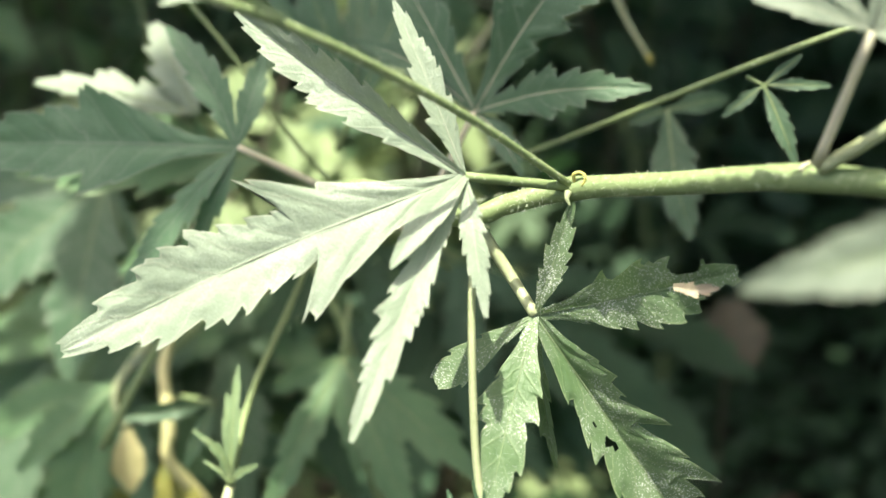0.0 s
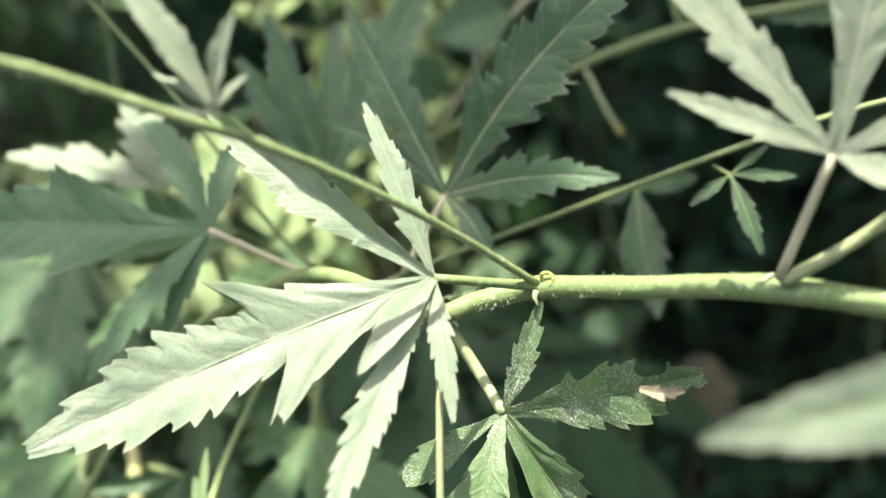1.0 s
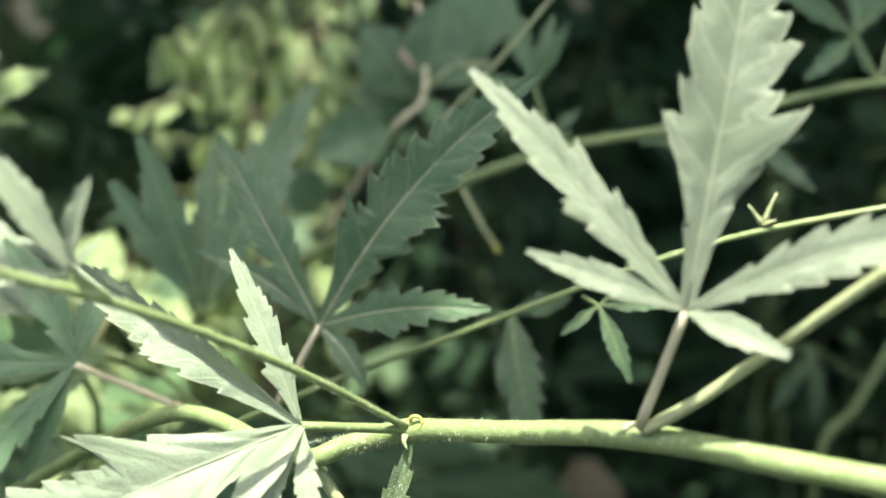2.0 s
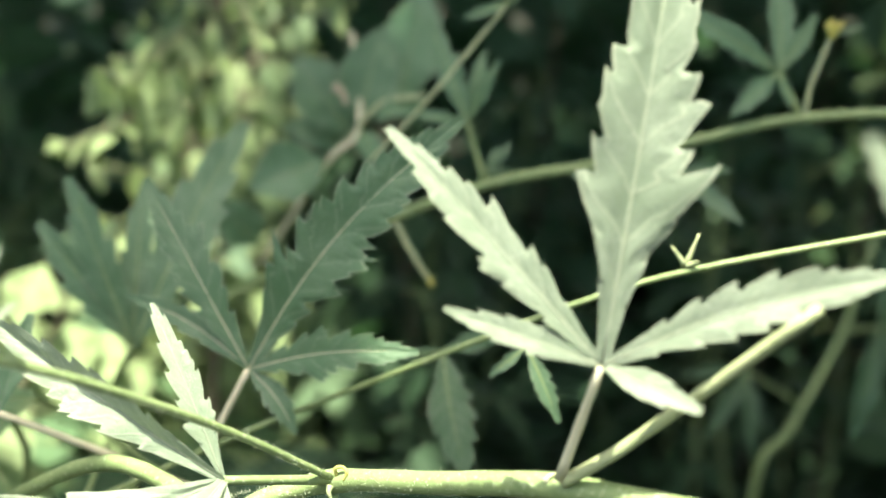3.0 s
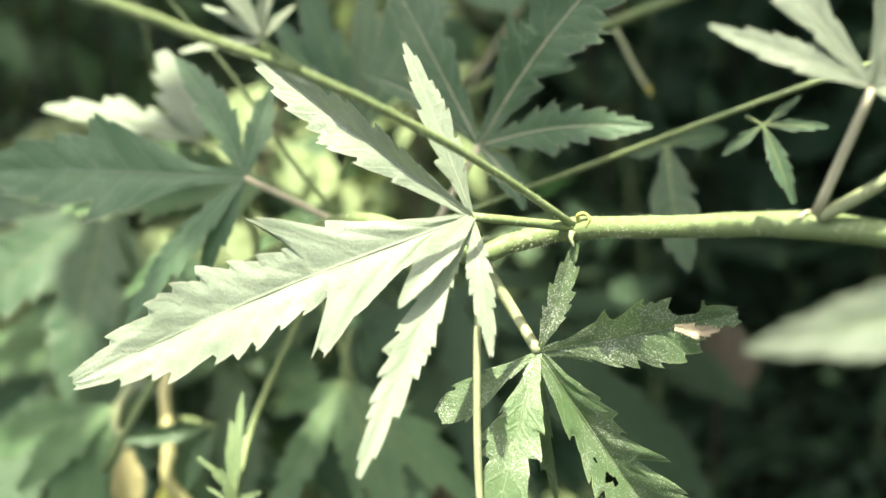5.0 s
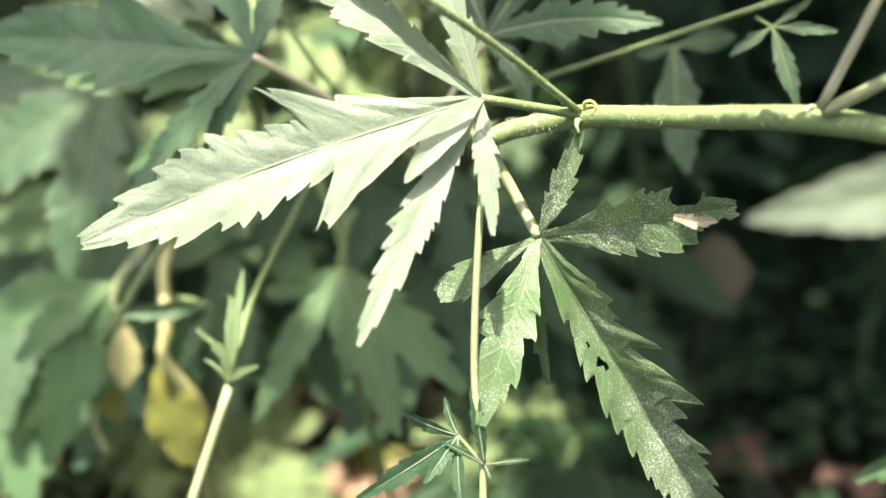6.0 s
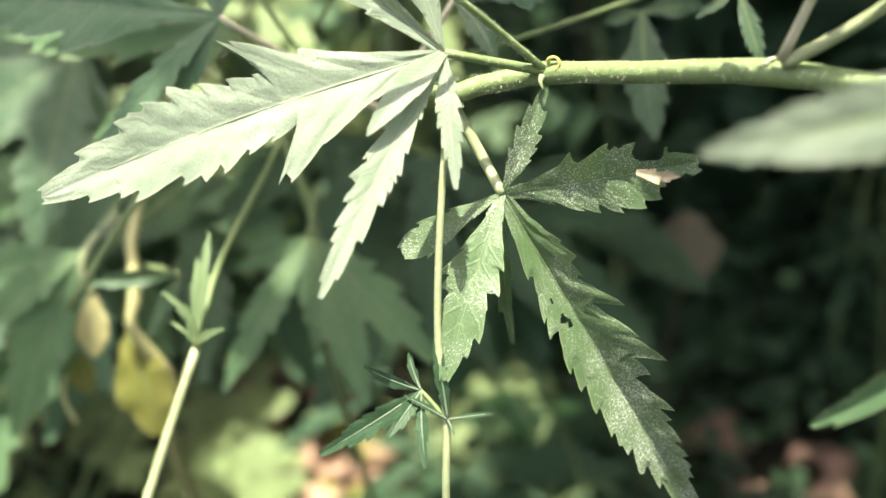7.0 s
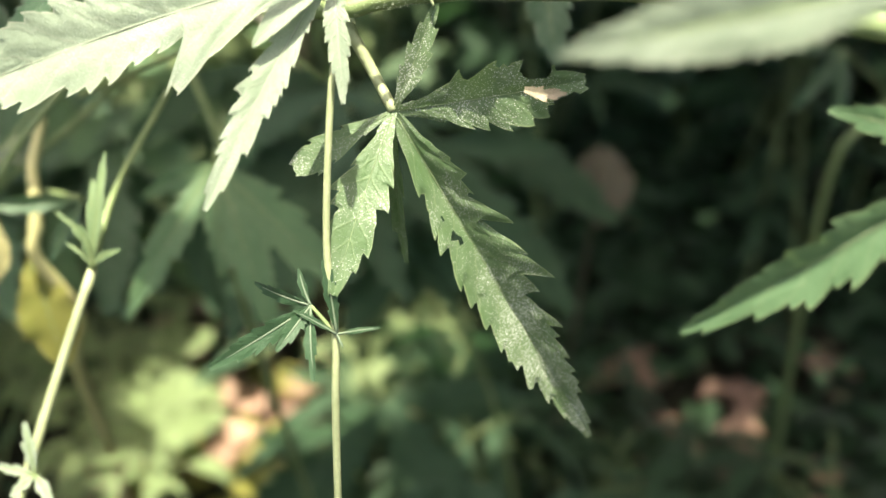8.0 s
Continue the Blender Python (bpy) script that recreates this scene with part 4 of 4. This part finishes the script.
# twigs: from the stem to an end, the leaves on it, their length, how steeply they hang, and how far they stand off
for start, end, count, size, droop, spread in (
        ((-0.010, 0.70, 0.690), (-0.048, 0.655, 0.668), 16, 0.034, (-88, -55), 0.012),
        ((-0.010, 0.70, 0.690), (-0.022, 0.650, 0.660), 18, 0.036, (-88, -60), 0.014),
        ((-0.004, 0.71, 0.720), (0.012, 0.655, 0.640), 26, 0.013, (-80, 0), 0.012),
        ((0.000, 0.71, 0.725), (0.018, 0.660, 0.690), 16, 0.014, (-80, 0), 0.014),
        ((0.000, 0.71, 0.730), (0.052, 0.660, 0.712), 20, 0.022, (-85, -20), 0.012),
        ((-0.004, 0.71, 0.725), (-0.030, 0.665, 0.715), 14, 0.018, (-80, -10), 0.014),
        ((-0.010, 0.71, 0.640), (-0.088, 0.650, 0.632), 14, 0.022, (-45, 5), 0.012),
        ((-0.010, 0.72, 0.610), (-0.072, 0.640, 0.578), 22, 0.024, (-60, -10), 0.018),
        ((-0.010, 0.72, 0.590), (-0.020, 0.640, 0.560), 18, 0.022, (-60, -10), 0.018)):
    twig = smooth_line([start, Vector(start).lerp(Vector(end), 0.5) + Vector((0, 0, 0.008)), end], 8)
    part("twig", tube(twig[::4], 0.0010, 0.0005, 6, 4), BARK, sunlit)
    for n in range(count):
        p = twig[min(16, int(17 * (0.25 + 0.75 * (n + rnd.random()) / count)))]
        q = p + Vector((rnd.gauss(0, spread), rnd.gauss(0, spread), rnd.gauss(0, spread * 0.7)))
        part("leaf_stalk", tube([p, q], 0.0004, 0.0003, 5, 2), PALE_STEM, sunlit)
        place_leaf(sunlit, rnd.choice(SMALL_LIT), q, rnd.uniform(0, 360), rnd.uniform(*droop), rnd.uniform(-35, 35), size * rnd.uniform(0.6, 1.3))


# ---- plants around ----
LOBED_LABEL = "out-of-focus mallow plant with lobed toothed leaves"
rnd = random.Random(5)
for n in range(30):
    x, y = rnd.uniform(-0.75, 0.9), rnd.uniform(0.9, 1.5)
    tall = rnd.uniform(0.28, 0.5) + 0.12 * max(0, -x) + 0.1 * (y - 0.5)
    # towards the right the leaf colour itself carries the shade
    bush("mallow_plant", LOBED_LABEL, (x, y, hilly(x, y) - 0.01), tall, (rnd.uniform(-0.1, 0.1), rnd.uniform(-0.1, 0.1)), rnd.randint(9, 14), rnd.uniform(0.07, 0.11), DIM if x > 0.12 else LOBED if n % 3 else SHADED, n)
for n in range(10):
    x, y = -0.74 + 0.038 * n + rnd.uniform(-0.03, 0.03), rnd.uniform(0.5, 0.75)
    bush("mallow_plant", LOBED_LABEL, (x, y, hilly(x, y) - 0.01), rnd.uniform(0.38, 0.58), (rnd.uniform(-0.06, 0.06), rnd.uniform(-0.06, 0.02)), 12, rnd.uniform(0.09, 0.13), LOBED, 60 + n)
for n in range(14):
    x, y = rnd.uniform(-0.75, -0.05), rnd.uniform(0.9, 1.4)
    bush("shrub", "sunlit shrub with oval drooping leaves", (x, y, hilly(x, y) - 0.01), rnd.uniform(0.65, 0.95), (rnd.uniform(-0.1, 0.1), rnd.uniform(-0.1, 0.1)), 26, rnd.uniform(0.05, 0.08), OVAL, 100 + n, BARK, droop=(-75, -10))
for n in range(10):
    x, y = rnd.uniform(0.15, 1.1), rnd.uniform(1.0, 1.7)
    bush("shrub", "shrub with oval leaves mostly coloured dark for shade", (x, y, hilly(x, y) - 0.01), rnd.uniform(0.5, 0.85), (rnd.uniform(-0.1, 0.1), rnd.uniform(-0.1, 0.1)), 24, rnd.uniform(0.05, 0.08), [*GLOOMY, *GLOOMY, OVAL[1]], 140 + n, BARK, droop=(-75, -10))


# weed leaves brightened by colour to look sunlit
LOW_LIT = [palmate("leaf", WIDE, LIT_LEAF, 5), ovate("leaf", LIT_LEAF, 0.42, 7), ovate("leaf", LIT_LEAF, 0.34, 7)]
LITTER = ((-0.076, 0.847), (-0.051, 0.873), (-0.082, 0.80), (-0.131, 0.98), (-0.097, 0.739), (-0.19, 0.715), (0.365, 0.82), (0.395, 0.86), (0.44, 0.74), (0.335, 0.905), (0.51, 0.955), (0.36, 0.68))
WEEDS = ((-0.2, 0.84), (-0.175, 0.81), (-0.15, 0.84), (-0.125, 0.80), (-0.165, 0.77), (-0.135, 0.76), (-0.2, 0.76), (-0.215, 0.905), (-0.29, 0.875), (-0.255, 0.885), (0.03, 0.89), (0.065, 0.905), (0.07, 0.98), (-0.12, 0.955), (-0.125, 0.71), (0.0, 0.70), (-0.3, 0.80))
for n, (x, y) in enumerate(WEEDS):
    bush("weed", "low weed on the soil, leaves coloured bright for sun", (x, y, hilly(x, y) - 0.005), rnd.uniform(0.04, 0.09), (rnd.uniform(-0.02, 0.02), -0.02), 7, rnd.uniform(0.04, 0.06), LOW_LIT, 300 + n, STEM, low=0.4, r=0.0015, group="low weeds", droop=(-20, 15))
for n in range(9):
    x, y = rnd.uniform(0.03, 0.42), rnd.uniform(0.6, 0.78)
    if any((x - a) ** 2 + (y - b) ** 2 < 0.0025 for a, b in LITTER):
        continue
    bush("mallow_plant", "low mallow plant with broad leaves coloured dark for shade", (x, y, hilly(x, y) - 0.01), rnd.uniform(0.08, 0.2), (rnd.uniform(-0.03, 0.03), -0.02), 7, rnd.uniform(0.07, 0.1), DIM, 400 + n, STEM, low=0.3, r=0.002, group="low shaded plants", droop=(-40, 0))
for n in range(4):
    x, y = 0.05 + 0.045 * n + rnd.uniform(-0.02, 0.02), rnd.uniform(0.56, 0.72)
    bush("mallow_plant", "mallow plant with large leaves coloured dark for shade", (x, y, hilly(x, y) - 0.01), rnd.uniform(0.14, 0.26), (rnd.uniform(-0.03, 0.03), -0.02), 6, rnd.uniform(0.1, 0.13), BIG_DIM, 440 + n, STEM, low=0.4, r=0.002, group="low shaded plants", droop=(-55, -10))
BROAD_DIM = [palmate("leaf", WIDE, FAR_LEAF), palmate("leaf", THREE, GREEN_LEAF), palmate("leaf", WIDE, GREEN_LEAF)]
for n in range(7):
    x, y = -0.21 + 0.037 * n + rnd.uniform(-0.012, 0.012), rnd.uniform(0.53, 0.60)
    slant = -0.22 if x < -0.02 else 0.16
    # the plants further right take the shade-coloured leaves
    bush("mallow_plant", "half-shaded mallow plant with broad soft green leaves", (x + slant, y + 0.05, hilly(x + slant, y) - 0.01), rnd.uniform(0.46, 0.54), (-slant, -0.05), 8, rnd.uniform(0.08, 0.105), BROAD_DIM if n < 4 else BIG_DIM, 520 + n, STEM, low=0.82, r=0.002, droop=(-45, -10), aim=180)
# bright-coloured leaves stand for specks of sun here
for n, (x, y, tall) in enumerate(((0.736, 1.22, 0.62), (0.60, 1.22, 0.44))):
    bush("shrub", "shrub with leaves coloured pale as specks of sun", (x, y, hilly(x, y) - 0.01), tall, (0.0, -0.02), 16, 0.028, SMALL_LIT, 560 + n, BARK, low=0.7, droop=(-40, 0))
# one of these two leaves is coloured for sun
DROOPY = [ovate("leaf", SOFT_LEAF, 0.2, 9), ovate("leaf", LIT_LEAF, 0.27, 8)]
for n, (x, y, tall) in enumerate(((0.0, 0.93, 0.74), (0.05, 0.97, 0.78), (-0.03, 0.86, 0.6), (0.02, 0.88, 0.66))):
    bush("shrub", "shrub with long drooping leaves coloured pale for sun", (x - 0.03, y + 0.06, hilly(x, y) - 0.01), tall, (0.03, -0.05), 60, 0.036, DROOPY, 200 + n, BARK, low=0.4, droop=(-75, -30))
# the mallow leaf again, in the colour lightened for sun
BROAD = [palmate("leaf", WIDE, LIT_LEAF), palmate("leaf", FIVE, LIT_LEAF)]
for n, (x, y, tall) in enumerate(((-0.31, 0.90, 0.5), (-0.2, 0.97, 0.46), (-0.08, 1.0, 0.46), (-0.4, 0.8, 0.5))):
    bush("mallow_plant", "mallow plant with broad leaves coloured pale for sun", (x, y, hilly(x, y) - 0.01), tall, (0.02, -0.03), 13, 0.10, BROAD, 220 + n, STEM, low=0.4, droop=(-50, 0))


# ---- ground cover, fallen leaves and the far thicket ----
def scatter(name, mat, count, spot, size, seed, label, category, tilt=40):
    """Many small leaves as one mesh. spot(rnd) gives a place."""
    rnd = random.Random(seed)
    verts, faces, uvs = [], [], []
    shape = ((0, 0), (0.16, 0.2), (0.3, 0.5), (0.2, 0.8), (0, 1.0), (-0.2, 0.8), (-0.3, 0.5), (-0.16, 0.2))
    for _ in range(count):
        p = Vector(spot(rnd))
        k = size * rnd.uniform(0.6, 1.4)
        m = Matrix.Translation(p) @ Euler((radians(rnd.uniform(-tilt, tilt)), radians(rnd.uniform(-tilt, tilt)), rnd.uniform(0, 6.3))).to_matrix().to_4x4()
        n = len(verts)
        verts += [m @ Vector((x * k, y * k, 0.25 * k * abs(x) - 0.15 * k * y * y)) for x, y in shape] + [m @ Vector((0, 0.5 * k, -0.03 * k))]
        faces += [(n + i, n + (i + 1) % 8, n + 8) for i in range(8)]
        for i in range(8):
            for x, y in (shape[i], shape[(i + 1) % 8], (0, 0.5)):
                uvs += [y, 0.5 + x]
    me = bpy.data.meshes.new(name)
    me.from_pydata(verts, [], faces)
    me.uv_layers.new().data.foreach_set("uv", uvs)
    me.materials.append(mat)
    return tagged(new(name, me), label, category, kind="stuff")


def low_spot(rnd):
    x, y = (rnd.uniform(-1.4, 1.6), 0.35 + 2.2 * rnd.random() ** 1.3) if rnd.random() < 0.7 else (rnd.uniform(-3.5, 4.0), rnd.uniform(-3.5, 4.5))
    if -0.32 < x < 0.1 and 0.66 < y < 1.02 and rnd.random() < 0.75:
        y += 1.2
    patch = noise.noise(Vector((x * 5, y * 5, 9))) - (0.4 if -0.32 < x < 0.1 and y < 1.02 else 0.0)
    return x, y, hilly(x, y) + 0.01 + max(0, 0.06 + 0.12 * patch) * rnd.random()


def near_spot(rnd):
    x, y = rnd.uniform(0.04, 0.95), rnd.uniform(0.45, 1.5)
    if any((x - a) ** 2 + (y + 0.02 - b) ** 2 < 0.003 for a, b in LITTER):
        y = 1.5 + 0.2 * rnd.random()
    return x, y, hilly(x, y) + 0.008 + 0.07 * rnd.random() ** 2


# both covers get their gloom from the darkened leaf colour
scatter("ground_cover", DEEP_SHADE_LEAF, 13000, low_spot, 0.028, 1, "low ground cover of small leaves coloured dark for shade", "ground cover")
scatter("ground_cover", DEEP_SHADE_LEAF, 3600, near_spot, 0.034, 11, "low weeds covering the soil, coloured dark for shade", "ground cover")


def thicket_spot(rnd):
    while True:
        x, y, z = rnd.uniform(-2.6, 3.2), rnd.uniform(1.35, 3.0), 1.6 * rnd.random() ** 1.6
        if noise.noise(Vector((x * 2.5, y * 2.5, z * 2.5))) > -0.12:
            return x, y, z


# part of the thicket's gloom is in its leaf colour
scatter("thicket", SHADE_LEAF, 30000, thicket_spot, 0.075, 2, "dense thicket behind the plants, leaves coloured dark for shade", "thicket", tilt=80)


def clump(rnd, any_spot):
    """A place in a bushy mass with an uneven outline."""
    while True:
        p = Vector(any_spot()) + Vector((rnd.gauss(0, 0.12), rnd.gauss(0, 0.12), 0))
        top = 0.75 + 0.9 * noise.noise(Vector((p.x * 1.3, p.y * 1.3, 4)))
        if p.z < top + 0.5 and noise.noise(p * 2.6) > -0.15:
            return p


# hedge added on the right to hold back light from the sky
def side_spot(rnd):
    return clump(rnd, lambda: (rnd.uniform(0.85, 2.0), rnd.uniform(-0.8, 1.6), 1.9 * rnd.random() ** 1.2))


scatter("hedge", FAR_LEAF, 9000, side_spot, 0.08, 6, "leafy hedge added beside the plants to block sky light", "hedge", tilt=80)


# two more hedges, unseen, added to cut low sky light
def back_spot(rnd):
    return clump(rnd, lambda: (rnd.uniform(-2.4, 2.4), rnd.uniform(-2.6, -1.7), 1.3 * rnd.random() ** 1.2))


def left_spot(rnd):
    return clump(rnd, lambda: (rnd.uniform(-2.3, -1.4), rnd.uniform(-1.8, 1.6), 1.5 * rnd.random() ** 1.2))


scatter("hedge", FAR_LEAF, 6000, back_spot, 0.09, 7, "unseen leafy hedge added behind to block sky light", "hedge", tilt=80)
scatter("hedge", FAR_LEAF, 6000, left_spot, 0.09, 8, "leafy hedge added beside the plants to block sky light", "hedge", tilt=80)
FALLEN = []
for mat in (PINK_LEAF, YELLOW_LEAF, PINK_LEAF):
    bm = bmesh.new()
    lobe(bm, (0, 0, 0), (0, 1, 0), (0, 0, 1), 0.33, teeth=7, cols=3, sub=2, fold=0.35, bow=0.12, depth=0.1, stalk=0.05, peak=0.45, sway=0.05, seed=len(FALLEN))
    FALLEN.append(mesh_of("fallen_leaf", bm, mat))
for n in range(92):
    spot = LITTER[n % 6] if n < 30 else LITTER[n % 12]
    x, y = (spot[0] + rnd.uniform(-0.025, 0.025), spot[1] + rnd.uniform(-0.025, 0.025)) if n < 60 else (rnd.uniform(-0.5, 0.9), rnd.uniform(0.5, 1.6))
    kind = n % 3 if x < 0.1 else 0
    ob = tagged(new("fallen_leaf", FALLEN[kind]), ("curled pinkish fallen leaf on the soil", "curled yellow fallen leaf on the soil", "curled pinkish fallen leaf on the soil")[kind], "fallen leaf", "fallen leaves")
    k = rnd.uniform(0.045, 0.075)
    ob.matrix_basis = Matrix.Translation((x, y, hilly(x, y) + (0.004 if n > 30 else 0.012))) @ pose(0, 0, 0, rnd.uniform(-12, 12), rnd.uniform(-12, 12), rnd.uniform(0, 360)) @ Matrix.Diagonal((k, k, k, 1))

# ---- unseen tree added overhead to shade the plants behind ----
tree = thing("tree", "unseen tree added overhead to shade the plants", "tree")
part("trunk", tube([(2.9, 1.9, -0.1), (2.85, 1.8, 0.8), (2.6, 1.5, 1.9), (2.2, 1.2, 2.4)], 0.11, 0.05, 12, 6), BARK, tree)
for end in ((0.3, 1.0, 2.15), (1.0, 0.35, 2.0), (1.2, 2.3, 2.4), (0.4, 1.8, 2.3)):
    part("bough", tube([(2.5, 1.45, 2.05), Vector((2.5, 1.45, 2.1)).lerp(Vector(end), 0.5) + Vector((0, 0, 0.12)), end], 0.035, 0.008, 8, 6), BARK, tree)


# gaps in the added crown, put over spots meant sunlit: a point and the gap's radius
GAPS = [(Vector(c), r) for c, r in (
    ((0.0829, 0.2750, 0.6581), 0.026), ((0.0201, 0.2843, 0.6416), 0.010), ((-0.1043, 0.3548, 0.6527), 0.03), ((-0.1272, 0.3447, 0.5161), 0.016), ((-0.0601, 0.3349, 0.5233), 0.026), ((-0.0178, 0.3262, 0.5104), 0.02),
    ((-0.03, 0.655, 0.66), 0.045), ((0.012, 0.655, 0.66), 0.03), ((0.03, 0.66, 0.71), 0.032), ((-0.065, 0.645, 0.60), 0.035), ((-0.09, 0.57, 0.55), 0.04),
    ((-0.13, 0.76, 0.08), 0.07), ((-0.20, 0.86, 0.08), 0.06), ((-0.06, 0.86, 0.04), 0.06), ((-0.03, 0.75, 0.05), 0.05), ((0.50, 0.95, 0.03), 0.065), ((0.335, 0.905, 0.03), 0.025),
    ((-0.1014, 0.3568, 0.4881), 0.03), ((-0.1010, 0.3490, 0.5200), 0.026), ((-0.1140, 0.3500, 0.5150), 0.022),
    ((-0.11, 0.49, 0.68), 0.03), ((-0.168, 0.415, 0.563), 0.022), ((-0.080, 0.272, 0.625), 0.024), ((-0.134, 0.58, 0.532), 0.05), ((0.72, 1.19, 0.60), 0.085), ((0.73, 1.2, 0.5), 0.07), ((0.53, 1.06, 0.46), 0.065),
    ((0.365, 0.825, 0.03), 0.075), ((0.43, 0.75, 0.04), 0.06), ((0.42, 1.11, 0.05), 0.06), ((0.17, 0.70, 0.03), 0.025), ((0.36, 0.68, 0.03), 0.025),
    ((0.42, 1.4, 0.7), 0.035), ((0.55, 1.45, 0.8), 0.04), ((0.35, 1.38, 0.9), 0.03), ((0.75, 1.4, 0.75), 0.04), ((0.62, 1.5, 1.0), 0.04), ((0.85, 1.45, 0.95), 0.04), ((0.48, 1.55, 1.1), 0.03), ((0.95, 1.5, 0.7), 0.04))]


def shade_spot(low, high, front, back, right, left, start=-1.2, end=2.9, more=()):
    """Places in the added crown, which ends in front of the clearing and has gaps: right and left say how closed it is
    there.
    """
    def spot(rnd):
        while True:
            p = Vector((rnd.uniform(start, end), rnd.uniform(-0.1, 3.0), rnd.uniform(low, high)))
            foot = p - TO_SUN * ((p.z - 0.6) / TO_SUN.z)
            if any((p - TO_SUN * ((p.z - c.z) / TO_SUN.z) - c).length < r for c, r in (*GAPS, *more)):
                continue
            gap = noise.noise(Vector((foot.x * 4.0, foot.y * 4.0, 1.7)))
            open_ground = -0.21 < foot.x < 0.11 and (0.57 if foot.x > 0.0 else 0.5) < foot.y < 1.06
            near_front = front - (0.02 if foot.x < 0.03 else 0.0)
            gap += 0.2 if foot.x < -0.065 and 0.36 < foot.y < 0.56 else 0.0
            if near_front < foot.y < back and gap < (left if open_ground else right + (0.5 if foot.x > 0.1 and foot.y < 1.3 else 0.0)):
                return p
    return spot


crown = scatter("crown", FAR_LEAF, 11000, shade_spot(1.8, 2.4, 0.46, 9.0, 0.36, -0.40, more=[(Vector((-0.168, 0.415, 0.563)), 0.066)]), 0.10, 3, "", "", tilt=50)
crown.parent = tree
# lower front leaves added to keep the nearest background leaves shaded
shade_spray = scatter("crown", FAR_LEAF, 6000, shade_spot(1.5, 1.7, 0.308, 0.52, 0.4, 0.4, -0.35, 1.1), 0.035, 4, "", "", tilt=40)
shade_spray.parent = tree
# lowest layer, added out of sight to darken the ground on the right
shade_bower = scatter("crown", FAR_LEAF, 7000, shade_spot(1.05, 1.4, 0.50, 2.2, 0.3, -1.0, 0.08, 1.5), 0.06, 5, "", "", tilt=40)
shade_bower.parent = tree
